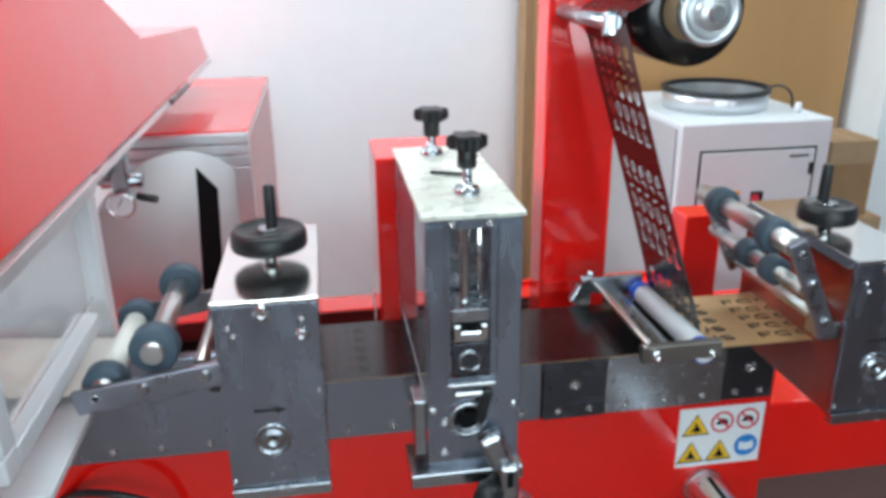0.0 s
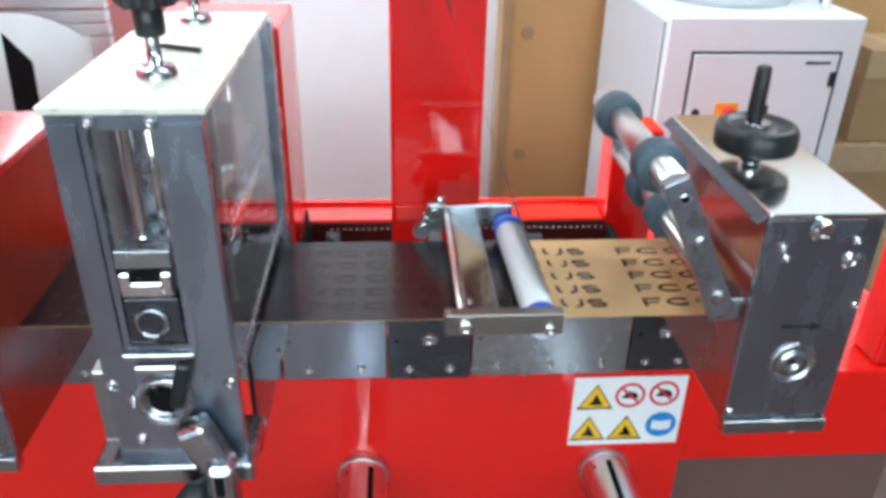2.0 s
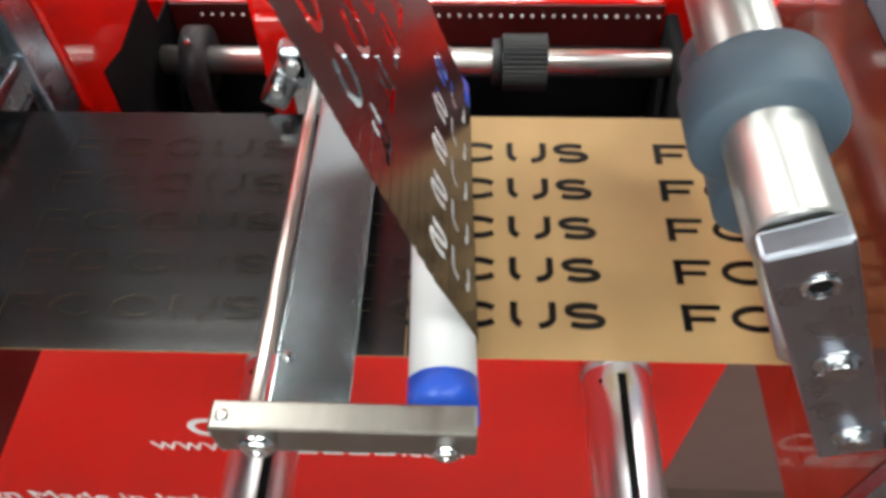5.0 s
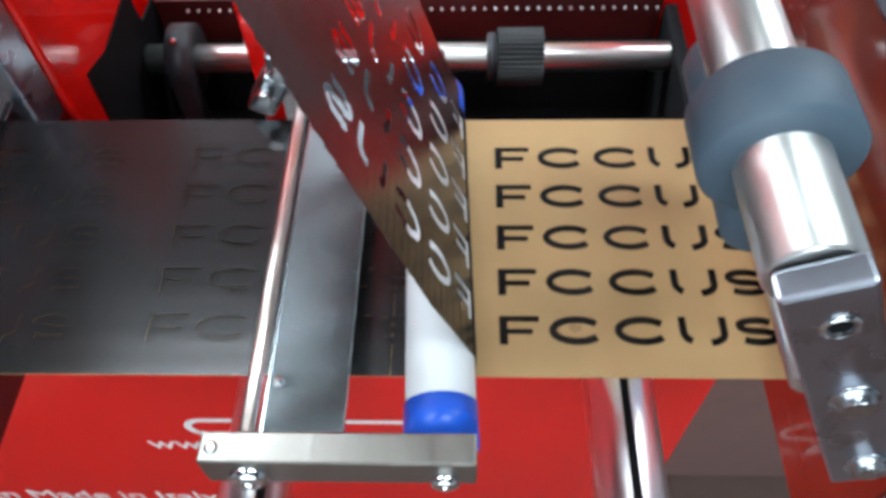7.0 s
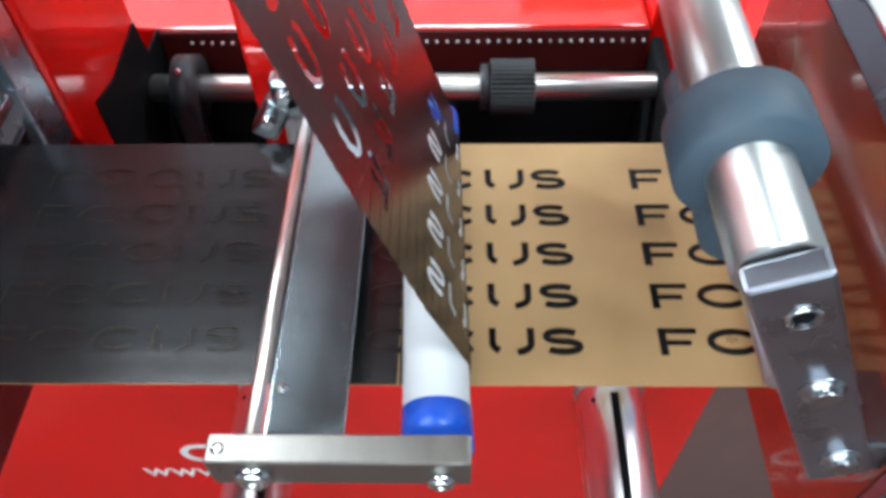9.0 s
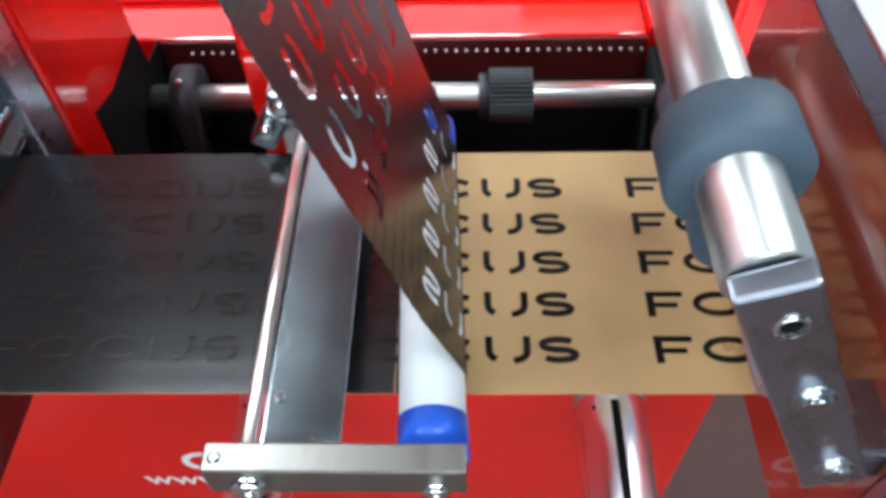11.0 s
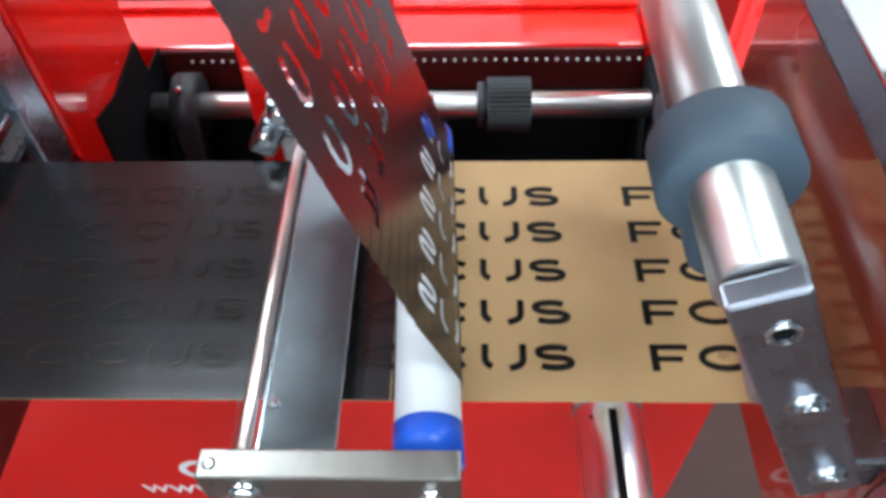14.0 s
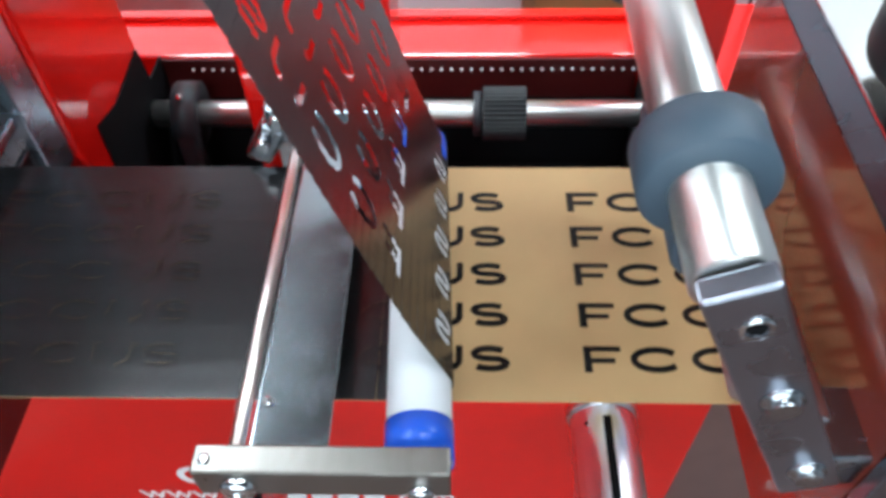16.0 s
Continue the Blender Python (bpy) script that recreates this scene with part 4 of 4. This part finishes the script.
# ---- rewinder ----
rw = thing("foil_rewinder", (0.545, 1.05, 1.505), "waste foil rewinder with a silver hub and cardboard core", "rewinder")
part("shaft", rod((0.545, 1.175, 1.505), (0.545, 0.965, 1.505), 0.018), CHROME, rw)
part("core", tube((0.545, 1.16, 1.505), (0.545, 0.985, 1.505), 0.042, 0.037), CORE, rw, "cardboard core")
part("wound_foil", tube((0.545, 1.15, 1.505), (0.545, 1.03, 1.505), 0.078, 0.0425, 56), FILM, rw, "wound black foil")
hub = part("hub", lathe((0.545, 0.985, 1.505), (0.545, 0.945, 1.505), [(0, 0.036), (0, 0.044), (0.008, 0.0445), (0.012, 0.043), (0.013, 0.034), (0.007, 0.032), (0.007, 0.025), (0.022, 0.025), (0.026, 0.023), (0.026, 0.001)]), ALU, rw, "turned silver hub with a rim")
part("nut", rod((0.545, 0.960, 1.505), (0.545, 0.950, 1.505), 0.012, seg=24), CHROME, hub)
idl = part("idler", rod((0.402, 1.175, 1.497), (0.402, 0.955, 1.497), 0.012), ZINC, rw)
part("idler_bracket", box(0.386, 0.405, 0.944, 0.956, 1.480, 1.512, 0.004), ZINC, idl)
part("bolt", rod((0.395, 0.944, 1.487), (0.395, 0.938, 1.487), 0.005, seg=6), CHROME, idl)


# ---- kraft web and black foil ----
REPEAT, FIRST, SURFACE = 0.183, 0.484, 1.0360
HEIGHT, ROW0, ROWSTEP = 0.0165, 0.921, 0.0295


def stroke(points, w):
    """The outline of a pen stroke of width w along points."""
    left, right = [], []
    for i, p in enumerate(points):
        a, b = Vector(points[max(0, i - 1)]), Vector(points[min(len(points) - 1, i + 1)])
        d = (b - a).normalized()
        nrm = Vector((-d.y, d.x)) * w / 2
        left.append(tuple(Vector(p) + nrm))
        right.append(tuple(Vector(p) - nrm))
    return left + right[::-1]


def arc(cx, cy, rx, ry, a0, a1, n=16):
    return [(cx + rx * math.cos(radians(a0 + (a1 - a0) * k / n)), cy + ry * math.sin(radians(a0 + (a1 - a0) * k / n))) for k in range(n + 1)]


def letter_loops(ch):
    """Closed outlines of a wide stencil letter, its left foot at the origin."""
    h, w = HEIGHT, 0.0038
    if ch == "F":
        return [[(0, 0), (0.0042, 0), (0.0042, 0.0060), (0.0170, 0.0060), (0.0170, 0.0090), (0.0042, 0.0090), (0.0042, h - 0.0032), (0.0205, h - 0.0032), (0.0205, h), (0, h)]]
    if ch == "C":
        return [stroke(arc(0.0143, h / 2, 0.0124, h / 2 - w / 2, 38, 322, 22), w)]
    if ch == "U":
        return [stroke([(0.0019, h), (0.0019, 0.0075)] + arc(0.0095, 0.0075, 0.0076, 0.0058, 180, 240, 6), w), stroke(arc(0.0140, 0.0070, 0.0085, 0.0055, 278, 360, 8) + [(0.0225, h)], w)]
    r = h / 4 - w / 4
    s = arc(0.0105, h - w / 2 - r, 0.0085, r, 35, 90, 5) + arc(0.0100, h - w / 2 - r, 0.0083, r, 90, 270, 12)[1:] + arc(0.0112, w / 2 + r, 0.0083, r, 90, -90, 12)[1:] + arc(0.0105, w / 2 + r, 0.0088, r, 270, 215, 5)[1:]
    return [stroke(s, w)]


COLUMNS = (("F", 0.0, -0.0195, 0.0238), ("C", 0.0255, 0.0238, 0.0570), ("C", 0.0590, 0.0570, 0.0900), ("U", 0.0920, 0.0900, 0.1190), ("S", 0.1210, 0.1190, 0.1635))
kw = thing("printed_web", (0, 0.99, SURFACE), "golden kraft web printed with rows of dark wide capitals", "printed web")
part("sheet", box(-0.13, 0.86, 0.903, 1.079, SURFACE - 0.0006, SURFACE, 0), KRAFT, kw)
LETTER_MESH = {}
for ch in "FCUS":
    me = flat(letter_loops(ch), 0.0003, "letter")
    me.materials.append(INK)
    LETTER_MESH[ch] = me
for j in range(-4, 3):
    for ch, dx, _, _ in COLUMNS:
        x = FIRST + REPEAT * j + dx
        for k in range(5):
            if -0.13 < x < 0.80:
                ob = new("letter", LETTER_MESH[ch])
                ob.parent = kw
                ob.location = (x, ROW0 + ROWSTEP * k - 0.99, 0.0002)

foil = thing("foil_web", (0, 0, 0), "glossy black foil, peeled off the web with cut-out capitals", "foil")
DS = 0.001
ROUTE = []
px, pz, pa, s = -0.80, SURFACE + 0.0006, 0.0, -0.80 - 0.527
for _ in range(2600):
    ROUTE.append((s, px, pz, pa))
    turn = 0.0
    if 0 <= s < 0.0314:
        turn = DS / 0.0168
    elif 0.486 <= s < 0.503:
        turn = -DS / 0.0122
    elif s >= 0.655:
        turn = -DS / 0.080
    pa += turn
    px += DS * math.cos(pa)
    pz += DS * math.sin(pa)
    s += DS


def on_route(s, slack=0.0):
    f = max(0.0, min(len(ROUTE) - 2.0, (s - ROUTE[0][0]) / DS))
    i = int(f)
    x, z, a = (ROUTE[i][n] + (ROUTE[i + 1][n] - ROUTE[i][n]) * (f - i) for n in (1, 2, 3))
    sag = -0.088 * slack * (max(0.0, s - 0.03) if s < 0.32 else 0.29 * max(0.0, 0.49 - s) / 0.17)
    bend = slack * (math.atan(0.088) if 0.03 < s < 0.32 else -0.15 if 0.32 <= s < 0.49 else 0)
    drift = max(0.0, min(s, 0.50) - 0.08) * 0.14
    skew = 2.1 * max(0.0, min(1.0, (s + 0.02) / 0.02)) * max(0.0, min(1.0, (0.16 - s) / 0.12))
    return pose(x + sag, drift + 0.99, z, 0, 0, skew) @ pose(0, 0, 0, 0, -math.degrees(a + bend), 0) @ pose(0, -0.99, 0)


PLATES = []
PLATE_MESH = []
for n, (ch, dx, a, b) in enumerate(COLUMNS):
    c = (a + b) / 2
    loops = [[(a - c, 0.9028), (b - c, 0.9028), (b - c, 1.0792), (a - c, 1.0792)]]
    for k in range(5):
        loops += [[(x + dx - c, y + ROW0 + ROWSTEP * k) for x, y in lp] for lp in letter_loops(ch)]
    whole = flat(loops, 0.00025, "strip")
    cuts = 5
    for q in range(cuts):
        lo, hi = a - c + (b - a) * q / cuts, a - c + (b - a) * (q + 1) / cuts
        bm = bmesh.new()
        bm.from_mesh(whole)
        for x, side in ((lo, -1), (hi, 1)):
            bmesh.ops.bisect_plane(bm, geom=bm.verts[:] + bm.edges[:] + bm.faces[:], plane_co=(x, 0, 0), plane_no=(side, 0, 0), clear_outer=True)
        bmesh.ops.translate(bm, verts=bm.verts, vec=(-(lo + hi) / 2, 0, 0))
        me = bpy.data.meshes.new("strip")
        bm.to_mesh(me)
        bm.free()
        me.materials.append(FILM)
        PLATE_MESH.append((me, c + (lo + hi) / 2))
    bpy.data.meshes.remove(whole)
for j in range(-4, 4):
    for me, c in PLATE_MESH:
        s0 = FIRST + REPEAT * j + c - 0.527
        if -0.665 < s0 < 0.75:
            ob = new("strip", me)
            ob.parent = foil
            ob.matrix_basis = on_route(s0)
            PLATES.append((ob, s0))


# ---- what moves ----
FEED = ((0.0, -0.011), (0.7, -0.011), (2.0, -0.011), (6.3, -0.011), (6.5, -0.001), (6.6, 0.008), (6.7, 0.019), (6.8, 0.032), (6.9, 0.053), (7.0, 0.076), (7.1, 0.098), (7.2, 0.118), (7.3, 0.136), (7.4, 0.150), (7.5, 0.160), (7.6, 0.165), (15.05, 0.165),
        (15.2, 0.175), (15.3, 0.187), (15.4, 0.205), (15.5, 0.228), (15.6, 0.249), (15.7, 0.268), (15.8, 0.287), (15.9, 0.304), (16.0, 0.318))


def SLACK(t):
    """How far the peeled foil has gone slack."""
    return max(0.0, min(1.0, (t - 0.7) / 1.3))


def motions():
    home = kw.location.copy()
    walk(kw, [(t, pose(home.x + d, home.y, home.z)) for t, d in FEED])
    for ob, s0 in PLATES:
        walk(ob, [(t, on_route(s0 + d, SLACK(t))) for t, d in FEED])


motions()
